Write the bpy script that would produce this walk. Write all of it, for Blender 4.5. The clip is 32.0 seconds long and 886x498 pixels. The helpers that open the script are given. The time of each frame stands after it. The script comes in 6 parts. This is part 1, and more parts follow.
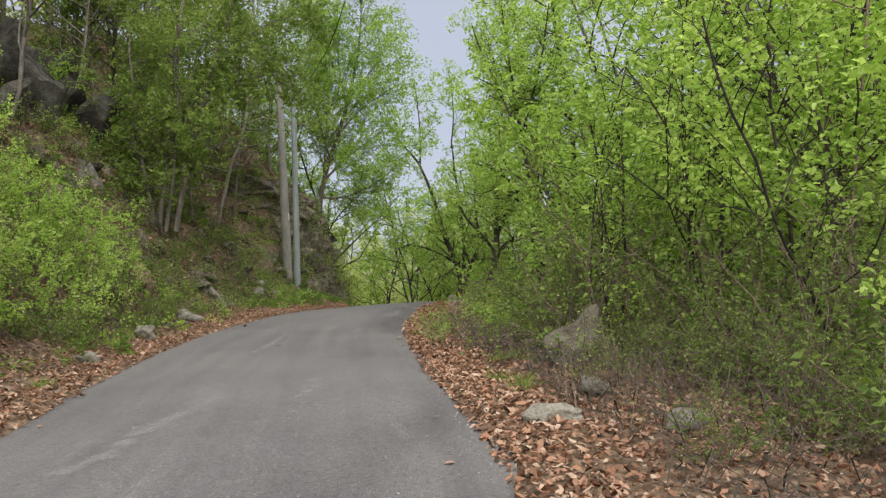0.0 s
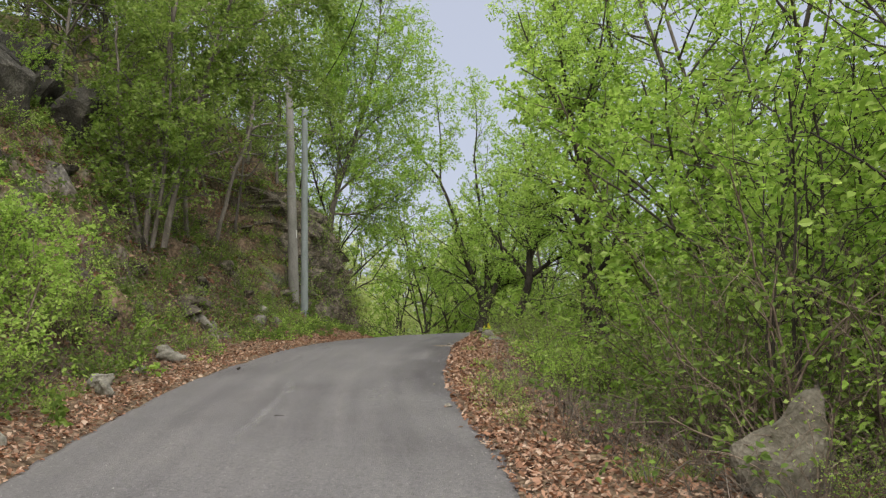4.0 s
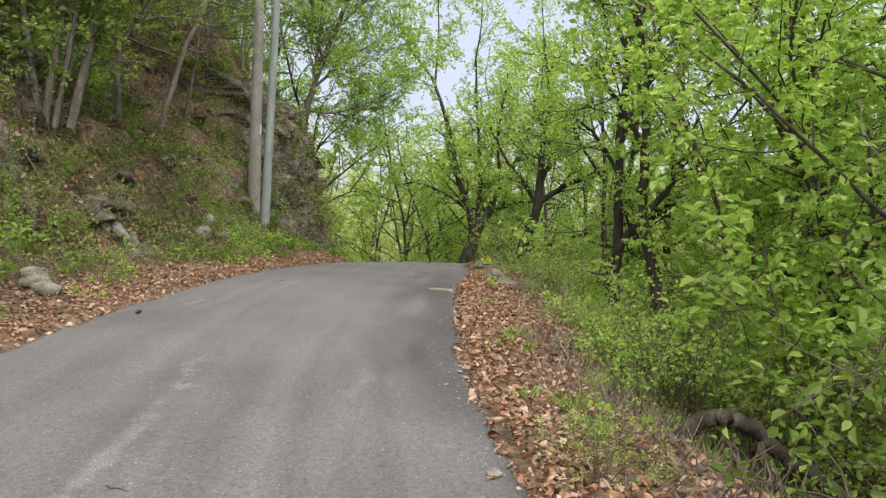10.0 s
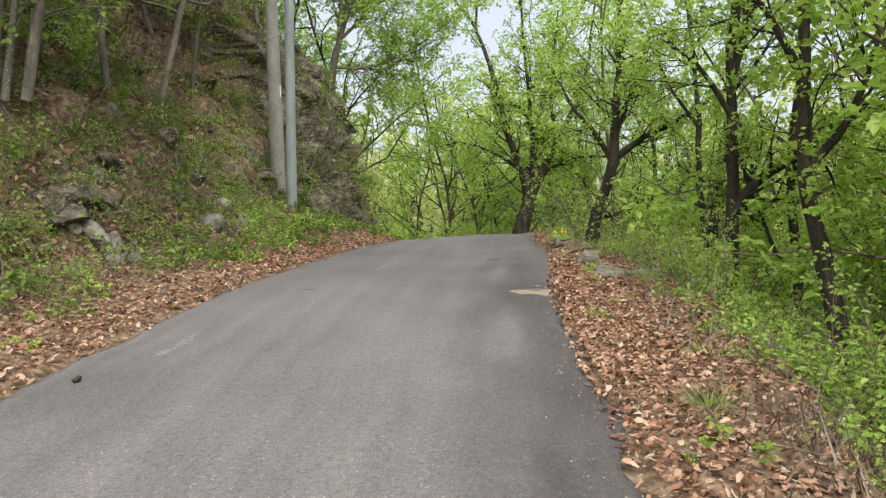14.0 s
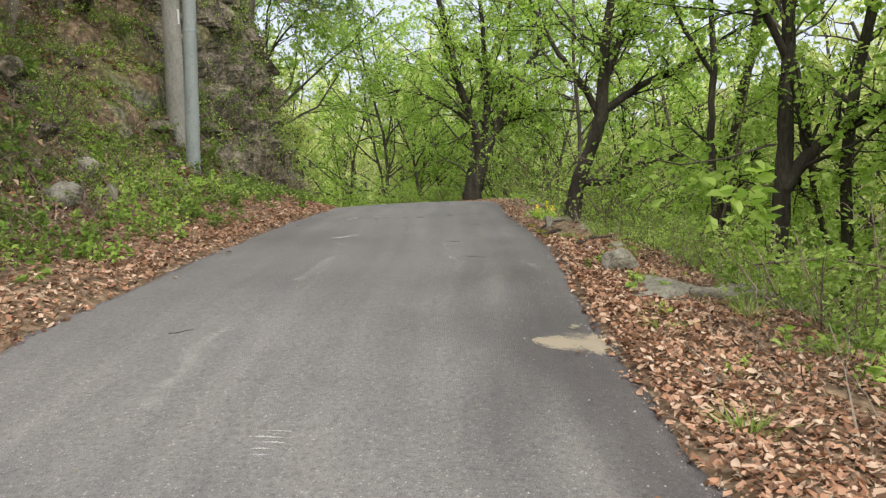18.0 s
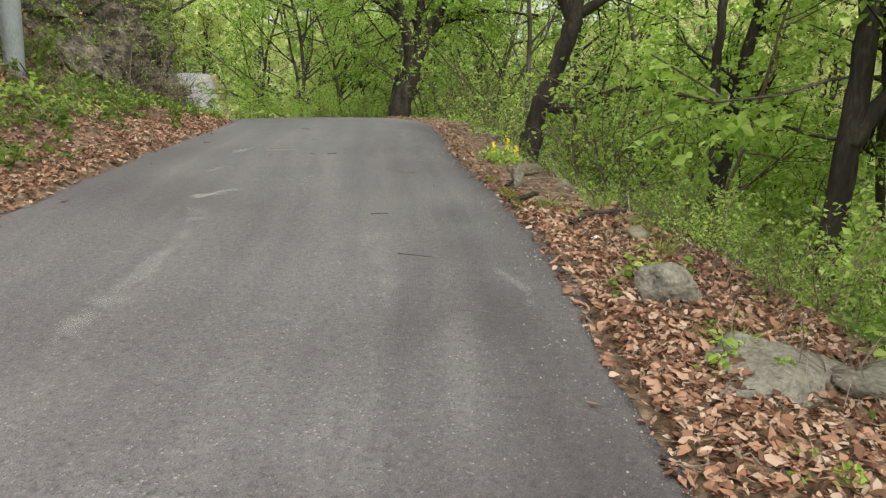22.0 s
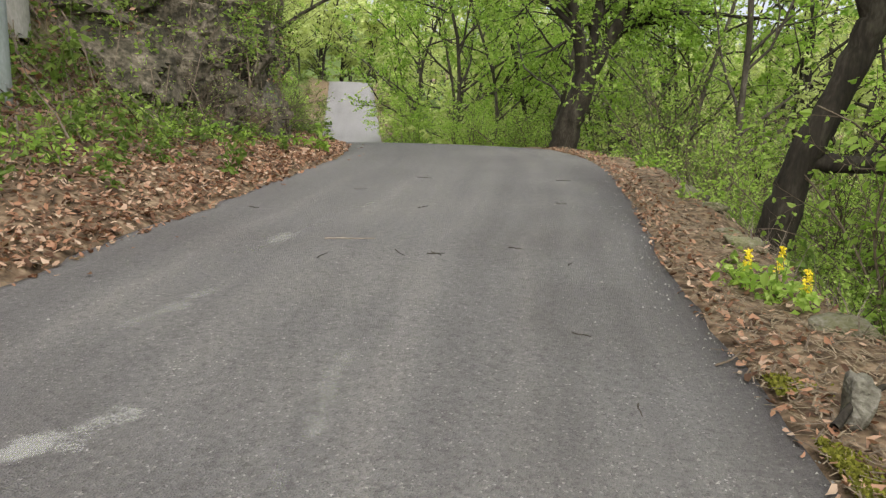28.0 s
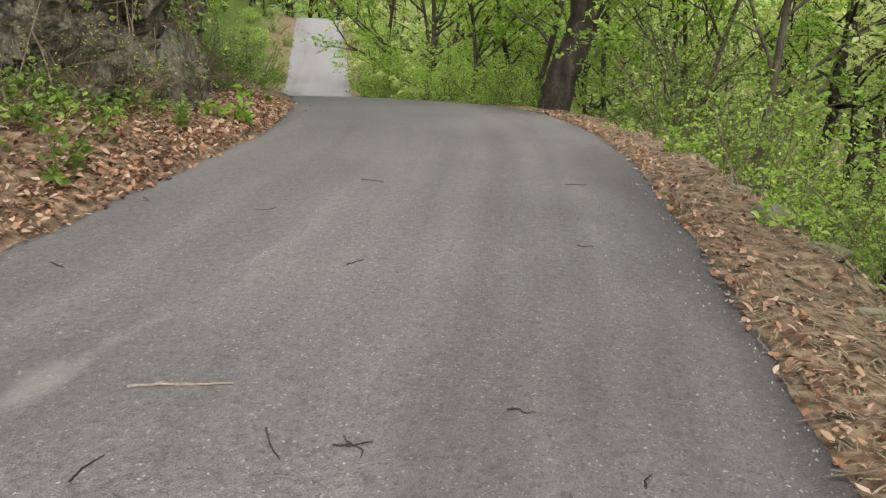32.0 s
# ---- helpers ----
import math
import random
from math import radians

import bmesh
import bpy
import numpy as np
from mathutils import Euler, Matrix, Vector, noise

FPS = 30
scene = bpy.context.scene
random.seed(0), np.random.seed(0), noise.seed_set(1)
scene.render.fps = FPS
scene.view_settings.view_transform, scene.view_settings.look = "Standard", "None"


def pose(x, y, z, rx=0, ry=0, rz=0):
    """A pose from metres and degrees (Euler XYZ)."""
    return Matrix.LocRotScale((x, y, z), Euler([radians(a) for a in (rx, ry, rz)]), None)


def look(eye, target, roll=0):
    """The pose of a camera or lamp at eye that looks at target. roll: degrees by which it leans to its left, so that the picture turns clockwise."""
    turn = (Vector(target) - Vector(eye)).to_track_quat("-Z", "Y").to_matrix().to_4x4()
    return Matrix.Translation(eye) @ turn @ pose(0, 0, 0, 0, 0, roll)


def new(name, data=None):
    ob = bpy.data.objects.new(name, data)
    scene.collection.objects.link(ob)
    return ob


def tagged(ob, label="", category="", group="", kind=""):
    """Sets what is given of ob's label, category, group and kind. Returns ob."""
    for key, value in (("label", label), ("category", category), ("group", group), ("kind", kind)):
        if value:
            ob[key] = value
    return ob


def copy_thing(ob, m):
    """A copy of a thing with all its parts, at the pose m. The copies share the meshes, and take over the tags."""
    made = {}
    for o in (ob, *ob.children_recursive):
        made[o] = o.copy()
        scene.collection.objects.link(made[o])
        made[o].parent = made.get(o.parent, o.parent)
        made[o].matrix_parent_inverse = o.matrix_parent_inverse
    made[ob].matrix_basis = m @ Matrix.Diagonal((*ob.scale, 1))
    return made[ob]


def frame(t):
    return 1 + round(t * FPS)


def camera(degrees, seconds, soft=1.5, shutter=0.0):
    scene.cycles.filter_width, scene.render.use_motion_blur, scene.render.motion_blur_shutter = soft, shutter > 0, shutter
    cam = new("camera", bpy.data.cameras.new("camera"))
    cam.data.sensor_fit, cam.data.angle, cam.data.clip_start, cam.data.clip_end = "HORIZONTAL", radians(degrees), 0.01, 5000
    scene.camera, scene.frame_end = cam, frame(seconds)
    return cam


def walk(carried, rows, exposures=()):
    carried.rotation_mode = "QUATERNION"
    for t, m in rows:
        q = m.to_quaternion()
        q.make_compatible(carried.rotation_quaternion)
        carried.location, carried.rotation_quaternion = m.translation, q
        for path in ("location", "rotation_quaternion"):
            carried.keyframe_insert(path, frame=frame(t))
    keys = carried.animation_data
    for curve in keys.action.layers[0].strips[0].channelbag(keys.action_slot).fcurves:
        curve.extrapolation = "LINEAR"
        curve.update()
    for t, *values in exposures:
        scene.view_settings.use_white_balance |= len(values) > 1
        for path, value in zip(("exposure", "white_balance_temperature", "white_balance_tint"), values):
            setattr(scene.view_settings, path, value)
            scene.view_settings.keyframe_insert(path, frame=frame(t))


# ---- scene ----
cam = camera(60.0, 32.0, soft=1.3, shutter=0.0)
PATH = [
    (0, (2.759, 0.549, 1.495), (2.691, 2.543, 1.635), -3.5),
    (0.5, (2.536, 0.99, 1.564), (2.453, 2.981, 1.731), -1.3),
    (1, (2.399, 1.46, 1.696), (2.301, 3.443, 1.942), -2.1),
    (1.5, (2.288, 1.992, 1.779), (2.183, 3.971, 2.05), -3.4),
    (2, (2.06, 2.566, 1.791), (1.946, 4.541, 2.083), -1.9),
    (2.5, (2.031, 3.063, 1.81), (1.915, 5.038, 2.107), -1.9),
    (3, (2.024, 3.56, 1.899), (1.911, 5.545, 2.123), -2.1),
    (3.5, (1.875, 4.054, 1.945), (1.774, 6.04, 2.165), -1.4),
    (4, (1.835, 4.476, 1.958), (1.752, 6.465, 2.152), -2.4),
    (4.5, (1.668, 4.972, 2.067), (1.587, 6.969, 2.13), -3.6),
    (6.5, (1.032, 6.359, 1.966), (0.979, 8.359, 1.985), 1.1),
    (7, (1.084, 6.862, 2.001), (1.022, 8.861, 2.019), 1.6),
    (7.5, (1.026, 7.416, 2.043), (0.974, 9.415, 2.046), 3.4),
    (8, (1.12, 7.875, 2.1), (1.105, 9.875, 2.088), 0.6),
    (8.5, (1.166, 8.32, 2.157), (1.166, 10.319, 2.101), -0.0),
    (9, (1.137, 8.791, 2.213), (1.156, 10.79, 2.157), 1.4),
    (9.5, (1.191, 9.267, 2.291), (1.198, 11.267, 2.276), 0.6),
    (10, (1.113, 9.805, 2.299), (1.089, 11.804, 2.279), 1.7),
    (10.5, (1.074, 10.318, 2.358), (1.053, 12.318, 2.334), 0.6),
    (11, (1.025, 10.825, 2.395), (0.97, 12.819, 2.246), 0.5),
    (11.5, (0.894, 11.338, 2.422), (0.863, 13.33, 2.249), 0.8),
    (12, (0.88, 11.819, 2.438), (0.898, 13.812, 2.269), -1.7),
    (12.5, (0.739, 12.268, 2.5), (0.754, 14.259, 2.312), -1.7),
    (13, (0.563, 12.756, 2.547), (0.553, 14.748, 2.373), -1.2),
    (13.5, (0.502, 13.319, 2.588), (0.378, 15.308, 2.423), -1.6),
    (15.5, (0.253, 15.53, 2.828), (0.131, 17.527, 2.843), -1.6),
    (16, (0.29, 16.112, 2.82), (0.196, 18.11, 2.818), -2.4),
    (16.5, (0.158, 16.656, 2.781), (0.06, 18.647, 2.615), 0.1),
    (17, (0.076, 17.193, 2.823), (0.046, 19.182, 2.617), 1.3),
    (17.5, (0.0, 17.747, 2.857), (-0.032, 19.733, 2.62), -0.5),
    (18, (-0.163, 18.345, 2.872), (-0.113, 20.329, 2.619), -0.8),
    (18.5, (-0.097, 18.895, 2.904), (0.081, 20.875, 2.688), 0.4),
    (19, (-0.143, 19.415, 2.91), (0.033, 21.391, 2.653), 0.4),
    (19.5, (-0.155, 19.934, 2.957), (0.115, 21.874, 2.552), 0.6),
    (20, (-0.189, 20.408, 3.019), (-0.014, 22.363, 2.636), -2.8),
    (20.5, (-0.191, 20.937, 3.016), (0.264, 22.832, 2.567), -8.2),
    (21, (-0.056, 21.404, 2.996), (0.579, 23.261, 2.609), -4.5),
    (21.5, (-0.042, 21.88, 3.021), (0.236, 23.804, 2.549), -1.1),
    (22, (-0.037, 22.374, 3.035), (0.215, 24.295, 2.538), 2.0),
    (22.5, (0.131, 22.88, 3.058), (0.146, 24.816, 2.555), -0.4),
    (23, (0.146, 23.362, 3.009), (0.117, 25.304, 2.53), 2.7),
    (23.5, (0.225, 23.84, 3.106), (0.175, 25.817, 2.802), 0.9),
    (24, (0.348, 24.319, 3.216), (0.251, 26.282, 2.847), 1.2),
    (24.5, (0.332, 24.755, 3.278), (0.234, 26.727, 2.962), 2.4),
    (26.5, (0.301, 26.396, 3.09), (0.115, 28.378, 2.897), 0.7),
    (27, (0.279, 26.821, 3.087), (0.111, 28.788, 2.771), 1.2),
    (27.5, (0.352, 27.246, 3.078), (0.201, 29.191, 2.639), 1.0),
    (28, (0.289, 27.599, 3.077), (0.133, 29.532, 2.588), 2.5),
    (28.5, (0.246, 27.979, 3.099), (0.092, 29.897, 2.551), 2.8),
    (29, (0.297, 28.391, 3.128), (0.126, 30.309, 2.588), 2.3),
    (29.5, (0.217, 28.838, 3.122), (0.057, 30.769, 2.626), 3.0),
    (30, (0.218, 29.270, 3.097), (0.127, 31.188, 2.540), 2.6),
    (30.5, (0.201, 29.652, 3.142), (0.110, 31.549, 2.515), 2.7),
    (31, (0.179, 30.110, 3.140), (0.113, 31.994, 2.473), 3.4),
    (31.5, (0.215, 30.536, 3.150), (0.140, 32.424, 2.494), 2.6),
    (32, (0.158, 30.977, 3.126), (0.074, 32.871, 2.491), 3.3),
]
walk(cam, [(t, look(eye, target, roll)) for t, eye, target, roll in PATH], exposures=[(0.0, 0.12), (4.5, 0.16), (8.0, 0.42), (11.0, 0.58), (13.0, 0.64), (16.0, 0.62), (17.0, 0.68), (20.0, 0.66), (24.0, 0.65), (28.0, 0.65), (32.0, 0.74)])

# ---- light: bright overcast sky, very soft sun ----
world = bpy.data.worlds.new("overcast_sky")
scene.world = world
world.use_nodes = True
wt = world.node_tree
wt.nodes.clear()
w_out = wt.nodes.new("ShaderNodeOutputWorld")
w_bg = wt.nodes.new("ShaderNodeBackground")
w_sky = wt.nodes.new("ShaderNodeTexSky")
w_sky.sky_type, w_sky.sun_disc = "NISHITA", False
w_sky.sun_elevation, w_sky.sun_rotation = radians(52), radians(176)
w_sky.air_density, w_sky.dust_density = 1.0, 4.0
w_mix = wt.nodes.new("ShaderNodeMixRGB")
w_mix.inputs[0].default_value = 0.72
w_mix.inputs[2].default_value = (5.1, 5.35, 6.3, 1)
wt.links.new(w_sky.outputs[0], w_mix.inputs[1])
wt.links.new(w_mix.outputs[0], w_bg.inputs[0])
wt.links.new(w_bg.outputs[0], w_out.inputs[0])
w_bg.inputs[1].default_value = 0.12
sun_data = bpy.data.lights.new("sun", "SUN")
sun_data.energy, sun_data.angle, sun_data.color = 5.9, radians(95), (1.0, 0.97, 0.90)
sun = new("sun", sun_data)
sun.matrix_world = look((3, -42, 54), (0, 0, 0))


# ---- materials ----
def material(name):
    m = bpy.data.materials.new(name)
    m.use_nodes = True
    nt = m.node_tree
    return m, nt, nt.nodes["Principled BSDF"], lambda kind: nt.nodes.new("ShaderNode" + kind), nt.links.new


def ramp(node, stops):
    els = node.color_ramp.elements
    while len(els) < len(stops):
        els.new(0.5)
    for e, (p, c) in zip(els, stops):
        e.position, e.color = p, (*c, 1)


def rough_mat(name, stops, scale=6.0, fine=60.0, rough=0.9, bump=0.4, dist=0.02, vary=0.0, stretch=(1, 1, 1), spec=0.3):
    """Two noises mixed into a colour ramp, with fine relief; vary: how much objects differ in brightness."""
    m, nt, b, node, link = material(name)
    tc, mp = node("TexCoord"), node("Mapping")
    mp.inputs["Scale"].default_value = stretch
    link(tc.outputs["Object"], mp.inputs[0])
    n1, n2, mix, cr = node("TexNoise"), node("TexNoise"), node("Math"), node("ValToRGB")
    n1.inputs["Scale"].default_value, n1.inputs["Detail"].default_value = scale, 6
    n2.inputs["Scale"].default_value, n2.inputs["Detail"].default_value = fine, 4
    link(mp.outputs[0], n1.inputs["Vector"]), link(mp.outputs[0], n2.inputs["Vector"])
    mix.operation = "MULTIPLY_ADD"
    mix.inputs[1].default_value = 0.45
    link(n2.outputs[0], mix.inputs[0])
    half = node("Math")
    half.operation = "MULTIPLY"
    half.inputs[1].default_value = 0.55
    link(n1.outputs[0], half.inputs[0]), link(half.outputs[0], mix.inputs[2])
    ramp(cr, stops)
    link(mix.outputs[0], cr.inputs[0])
    col = cr.outputs[0]
    if vary:
        oi, hs, mr = node("ObjectInfo"), node("HueSaturation"), node("MapRange")
        mr.inputs[3].default_value, mr.inputs[4].default_value = 1 - vary, 1 + vary
        link(oi.outputs["Random"], mr.inputs[0]), link(mr.outputs[0], hs.inputs["Value"]), link(col, hs.inputs["Color"])
        col = hs.outputs[0]
    link(col, b.inputs["Base Color"])
    b.inputs["Roughness"].default_value = rough
    b.inputs["Specular IOR Level"].default_value = spec
    bp = node("Bump")
    bp.inputs["Strength"].default_value, bp.inputs["Distance"].default_value = bump, dist
    link(mix.outputs[0], bp.inputs["Height"]), link(bp.outputs[0], b.inputs["Normal"])
    return m


def leaf_mat(name, stops, glow, through_share=0.45, rough=0.5, vary=0.25):
    """Thin leaves: coloured per island, some light passing through."""
    m, nt, b, node, link = material(name)
    ge, oi, add, fr, cr = node("NewGeometry"), node("ObjectInfo"), node("Math"), node("Math"), node("ValToRGB")
    add.operation, add.inputs[1].default_value = "MULTIPLY_ADD", vary
    link(oi.outputs["Random"], add.inputs[0]), link(ge.outputs["Random Per Island"], fr.inputs[0])
    fr.operation, fr.inputs[1].default_value = "MULTIPLY", 1 - vary
    link(fr.outputs[0], add.inputs[2])
    ramp(cr, stops)
    link(add.outputs[0], cr.inputs[0]), link(cr.outputs[0], b.inputs["Base Color"])
    b.inputs["Roughness"].default_value = rough
    b.inputs["Specular IOR Level"].default_value = 0.12
    tr, mx, mul = node("BsdfTranslucent"), node("MixShader"), node("MixRGB")
    mul.blend_type, mul.inputs[0].default_value, mul.inputs[2].default_value = "MULTIPLY", 1.0, (*glow, 1)
    link(cr.outputs[0], mul.inputs[1]), link(mul.outputs[0], tr.inputs[0])
    mx.inputs[0].default_value = through_share
    link(b.outputs[0], mx.inputs[1]), link(tr.outputs[0], mx.inputs[2])
    link(mx.outputs[0], nt.nodes["Material Output"].inputs[0])
    return m


def asphalt_mat():
    m, nt, b, node, link = material("worn_asphalt")
    tc = node("TexCoord")
    stones, stain, streak, mp = node("TexVoronoi"), node("TexNoise"), node("TexNoise"), node("Mapping")
    stones.inputs["Scale"].default_value = 105
    stain.inputs["Scale"].default_value, stain.inputs["Detail"].default_value = 0.55, 7
    mp.inputs["Scale"].default_value = (3.2, 0.10, 1)
    streak.inputs["Scale"].default_value, streak.inputs["Detail"].default_value = 1.0, 6
    link(tc.outputs["Object"], stones.inputs["Vector"]), link(tc.outputs["Object"], stain.inputs["Vector"])
    lane = node("Attribute")
    lane.attribute_name = "lane"
    link(lane.outputs["Vector"], mp.inputs[0]), link(mp.outputs[0], streak.inputs["Vector"])
    c1, c2, c3 = node("ValToRGB"), node("ValToRGB"), node("ValToRGB")
    ramp(c1, [(0.0, (0.062, 0.057, 0.058)), (0.3, (0.118, 0.110, 0.111)), (0.84, (0.146, 0.137, 0.137)), (1.0, (0.37, 0.35, 0.34))])
    ramp(c2, [(0.30, (0.80, 0.78, 0.78)), (0.52, (0.97, 0.97, 0.97)), (0.72, (1.08, 1.075, 1.05))])
    ramp(c3, [(0.32, (0.84, 0.83, 0.84)), (0.48, (0.97, 0.97, 0.97)), (0.58, (1.04, 1.04, 1.03)), (0.68, (1.18, 1.17, 1.15))])
    # blotches and short scratches of wear
    blot, scr, mp2, c5, c6 = node("TexNoise"), node("TexNoise"), node("Mapping"), node("ValToRGB"), node("ValToRGB")
    blot.inputs["Scale"].default_value, blot.inputs["Detail"].default_value = 26, 6
    mp2.inputs["Scale"].default_value, mp2.inputs["Rotation"].default_value = (30, 2.2, 1), (0, 0, 0.12)
    scr.inputs["Scale"].default_value, scr.inputs["Detail"].default_value = 1.0, 3
    link(tc.outputs["Object"], blot.inputs["Vector"]), link(lane.outputs["Vector"], mp2.inputs[0]), link(mp2.outputs[0], scr.inputs["Vector"])
    ramp(c5, [(0.34, (0.72, 0.71, 0.71)), (0.44, (0.95, 0.95, 0.95)), (0.58, (1.02, 1.02, 1.02)), (0.70, (1.22, 1.21, 1.20))])
    ramp(c6, [(0.62, (1.0, 1.0, 1.0)), (0.75, (1.2, 1.19, 1.18))])
    link(blot.outputs[0], c5.inputs[0]), link(scr.outputs[0], c6.inputs[0])
    link(stones.outputs["Color"], c1.inputs[0]), link(stain.outputs[0], c2.inputs[0]), link(streak.outputs[0], c3.inputs[0])
    m1, m2, m3, m4, m5 = node("MixRGB"), node("MixRGB"), node("MixRGB"), node("MixRGB"), node("MixRGB")
    for x in (m1, m2, m3, m4, m5):
        x.blend_type, x.inputs[0].default_value = "MULTIPLY", 1.0
    link(c1.outputs[0], m1.inputs[1]), link(c2.outputs[0], m1.inputs[2])
    link(m1.outputs[0], m2.inputs[1]), link(c3.outputs[0], m2.inputs[2])
    at, c4 = node("Attribute"), node("ValToRGB")
    at.attribute_name = "fresh"
    ramp(c4, [(0.0, (1.0, 1.0, 1.0)), (1.0, (0.48, 0.445, 0.46))])
    link(at.outputs["Fac"], c4.inputs[0]), link(m2.outputs[0], m3.inputs[1]), link(c4.outputs[0], m3.inputs[2])
    link(m3.outputs[0], m4.inputs[1]), link(c5.outputs[0], m4.inputs[2]), link(m4.outputs[0], m5.inputs[1]), link(c6.outputs[0], m5.inputs[2])
    # the stretch beyond the dip is mixed towards a pale grey
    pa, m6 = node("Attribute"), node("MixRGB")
    pa.attribute_name = "far_pale"
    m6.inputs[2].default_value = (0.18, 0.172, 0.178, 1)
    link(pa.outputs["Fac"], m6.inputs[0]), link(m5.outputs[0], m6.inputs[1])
    link(m6.outputs[0], b.inputs["Base Color"])
    b.inputs["Roughness"].default_value = 0.70
    b.inputs["Specular IOR Level"].default_value = 0.5
    bp = node("Bump")
    bp.inputs["Strength"].default_value, bp.inputs["Distance"].default_value = 0.8, 0.010
    link(stones.outputs["Distance"], bp.inputs["Height"]), link(bp.outputs[0], b.inputs["Normal"])
    return m


def ground_mat():
    """Soil and leaf mould, moss and grass, bare rock, by three spread values stored on the sheet."""
    m, nt, b, node, link = material("forest_ground")
    tc = node("TexCoord")
    n1, n2, vo = node("TexNoise"), node("TexNoise"), node("TexVoronoi")
    n1.inputs["Scale"].default_value, n1.inputs["Detail"].default_value = 9, 8
    n2.inputs["Scale"].default_value, n2.inputs["Detail"].default_value = 1.3, 8
    vo.inputs["Scale"].default_value = 14
    for x in (n1, n2, vo):
        link(tc.outputs["Object"], x.inputs["Vector"])
    soil, moss, rock = node("ValToRGB"), node("ValToRGB"), node("ValToRGB")
    ramp(soil, [(0.3, (0.040, 0.029, 0.019)), (0.5, (0.135, 0.092, 0.060)), (0.7, (0.27, 0.195, 0.132))])
    ramp(moss, [(0.3, (0.03, 0.042, 0.012)), (0.55, (0.075, 0.11, 0.025)), (0.75, (0.15, 0.20, 0.05))])
    ramp(rock, [(0.3, (0.045, 0.040, 0.034)), (0.5, (0.13, 0.118, 0.10)), (0.72, (0.27, 0.25, 0.22))])
    for x in (soil, moss, rock):
        link(n1.outputs[0], x.inputs[0])
    col = soil.outputs[0]
    for name, other in (("green", moss), ("rock", rock)):
        at, add, mr, mx = node("Attribute"), node("Math"), node("MapRange"), node("MixRGB")
        at.attribute_name = name
        link(at.outputs["Fac"], add.inputs[0]), link(n2.outputs[0], add.inputs[1])
        mr.inputs[1].default_value, mr.inputs[2].default_value = 0.85, 1.15
        link(add.outputs[0], mr.inputs[0]), link(mr.outputs[0], mx.inputs[0])
        link(col, mx.inputs[1]), link(other.outputs[0], mx.inputs[2])
        col = mx.outputs[0]
    link(col, b.inputs["Base Color"])
    b.inputs["Roughness"].default_value = 0.95
    b.inputs["Specular IOR Level"].default_value = 0.15
    bp = node("Bump")
    bp.inputs["Strength"].default_value, bp.inputs["Distance"].default_value = 0.9, 0.06
    link(n1.outputs[0], bp.inputs["Height"]), link(bp.outputs[0], b.inputs["Normal"])
    return m


ASPHALT, GROUND = asphalt_mat(), ground_mat()
BARK_DARK = rough_mat("dark_bark", [(0.3, (0.009, 0.007, 0.006)), (0.5, (0.032, 0.026, 0.020)), (0.7, (0.085, 0.074, 0.058))], 5, 34, 0.95, 0.9, 0.03, 0.25, (1, 1, 0.25))
BARK_BROWN = rough_mat("brown_bark", [(0.3, (0.022, 0.018, 0.014)), (0.5, (0.062, 0.052, 0.041)), (0.7, (0.14, 0.122, 0.10))], 6, 40, 0.95, 0.8, 0.02, 0.3, (1, 1, 0.3))
BARK_GREY = rough_mat("grey_bark", [(0.3, (0.06, 0.052, 0.042)), (0.5, (0.14, 0.12, 0.10)), (0.7, (0.26, 0.235, 0.20))], 6, 40, 0.95, 0.7, 0.02, 0.3, (1, 1, 0.3))
TWIG = rough_mat("twig_bark", [(0.3, (0.05, 0.036, 0.026)), (0.5, (0.12, 0.09, 0.065)), (0.7, (0.22, 0.175, 0.135))], 9, 50, 0.9, 0.5, 0.01, 0.3)
ROCK = rough_mat("grey_rock", [(0.3, (0.06, 0.054, 0.042)), (0.45, (0.15, 0.138, 0.112)), (0.55, (0.205, 0.19, 0.158)), (0.72, (0.31, 0.295, 0.255))], 6, 36, 0.95, 1.0, 0.05, 0.2)
CLIFF = rough_mat("brown_cliff_rock", [(0.3, (0.014, 0.014, 0.009)), (0.44, (0.046, 0.040, 0.028)), (0.56, (0.125, 0.105, 0.078)), (0.74, (0.33, 0.285, 0.225))], 3.6, 17, 0.95, 1.0, 0.12, 0.3)
DARK_CLIFF = rough_mat("dark_grey_cliff_rock", [(0.3, (0.018, 0.016, 0.013)), (0.5, (0.062, 0.056, 0.046)), (0.7, (0.17, 0.155, 0.13))], 3, 22, 0.95, 1.0, 0.12, 0.3)
CONCRETE = rough_mat("pole_concrete", [(0.28, (0.10, 0.10, 0.085)), (0.45, (0.20, 0.19, 0.17)), (0.58, (0.265, 0.25, 0.23)), (0.75, (0.36, 0.345, 0.325))], 3.5, 40, 0.9, 0.4, 0.01, 0.0, (1, 1, 0.35))
STEEL = rough_mat("galvanised_steel", [(0.28, (0.11, 0.13, 0.118)), (0.45, (0.19, 0.21, 0.205)), (0.58, (0.235, 0.258, 0.255)), (0.75, (0.33, 0.355, 0.355))], 4.0, 50, 0.6, 0.2, 0.004, 0.0, (1, 1, 0.35))
LEAF_SPRING = leaf_mat("spring_leaf", [(0.0, (0.15, 0.27, 0.042)), (0.5, (0.335, 0.47, 0.102)), (1.0, (0.54, 0.66, 0.23))], (1.15, 1.18, 0.85), 0.62)
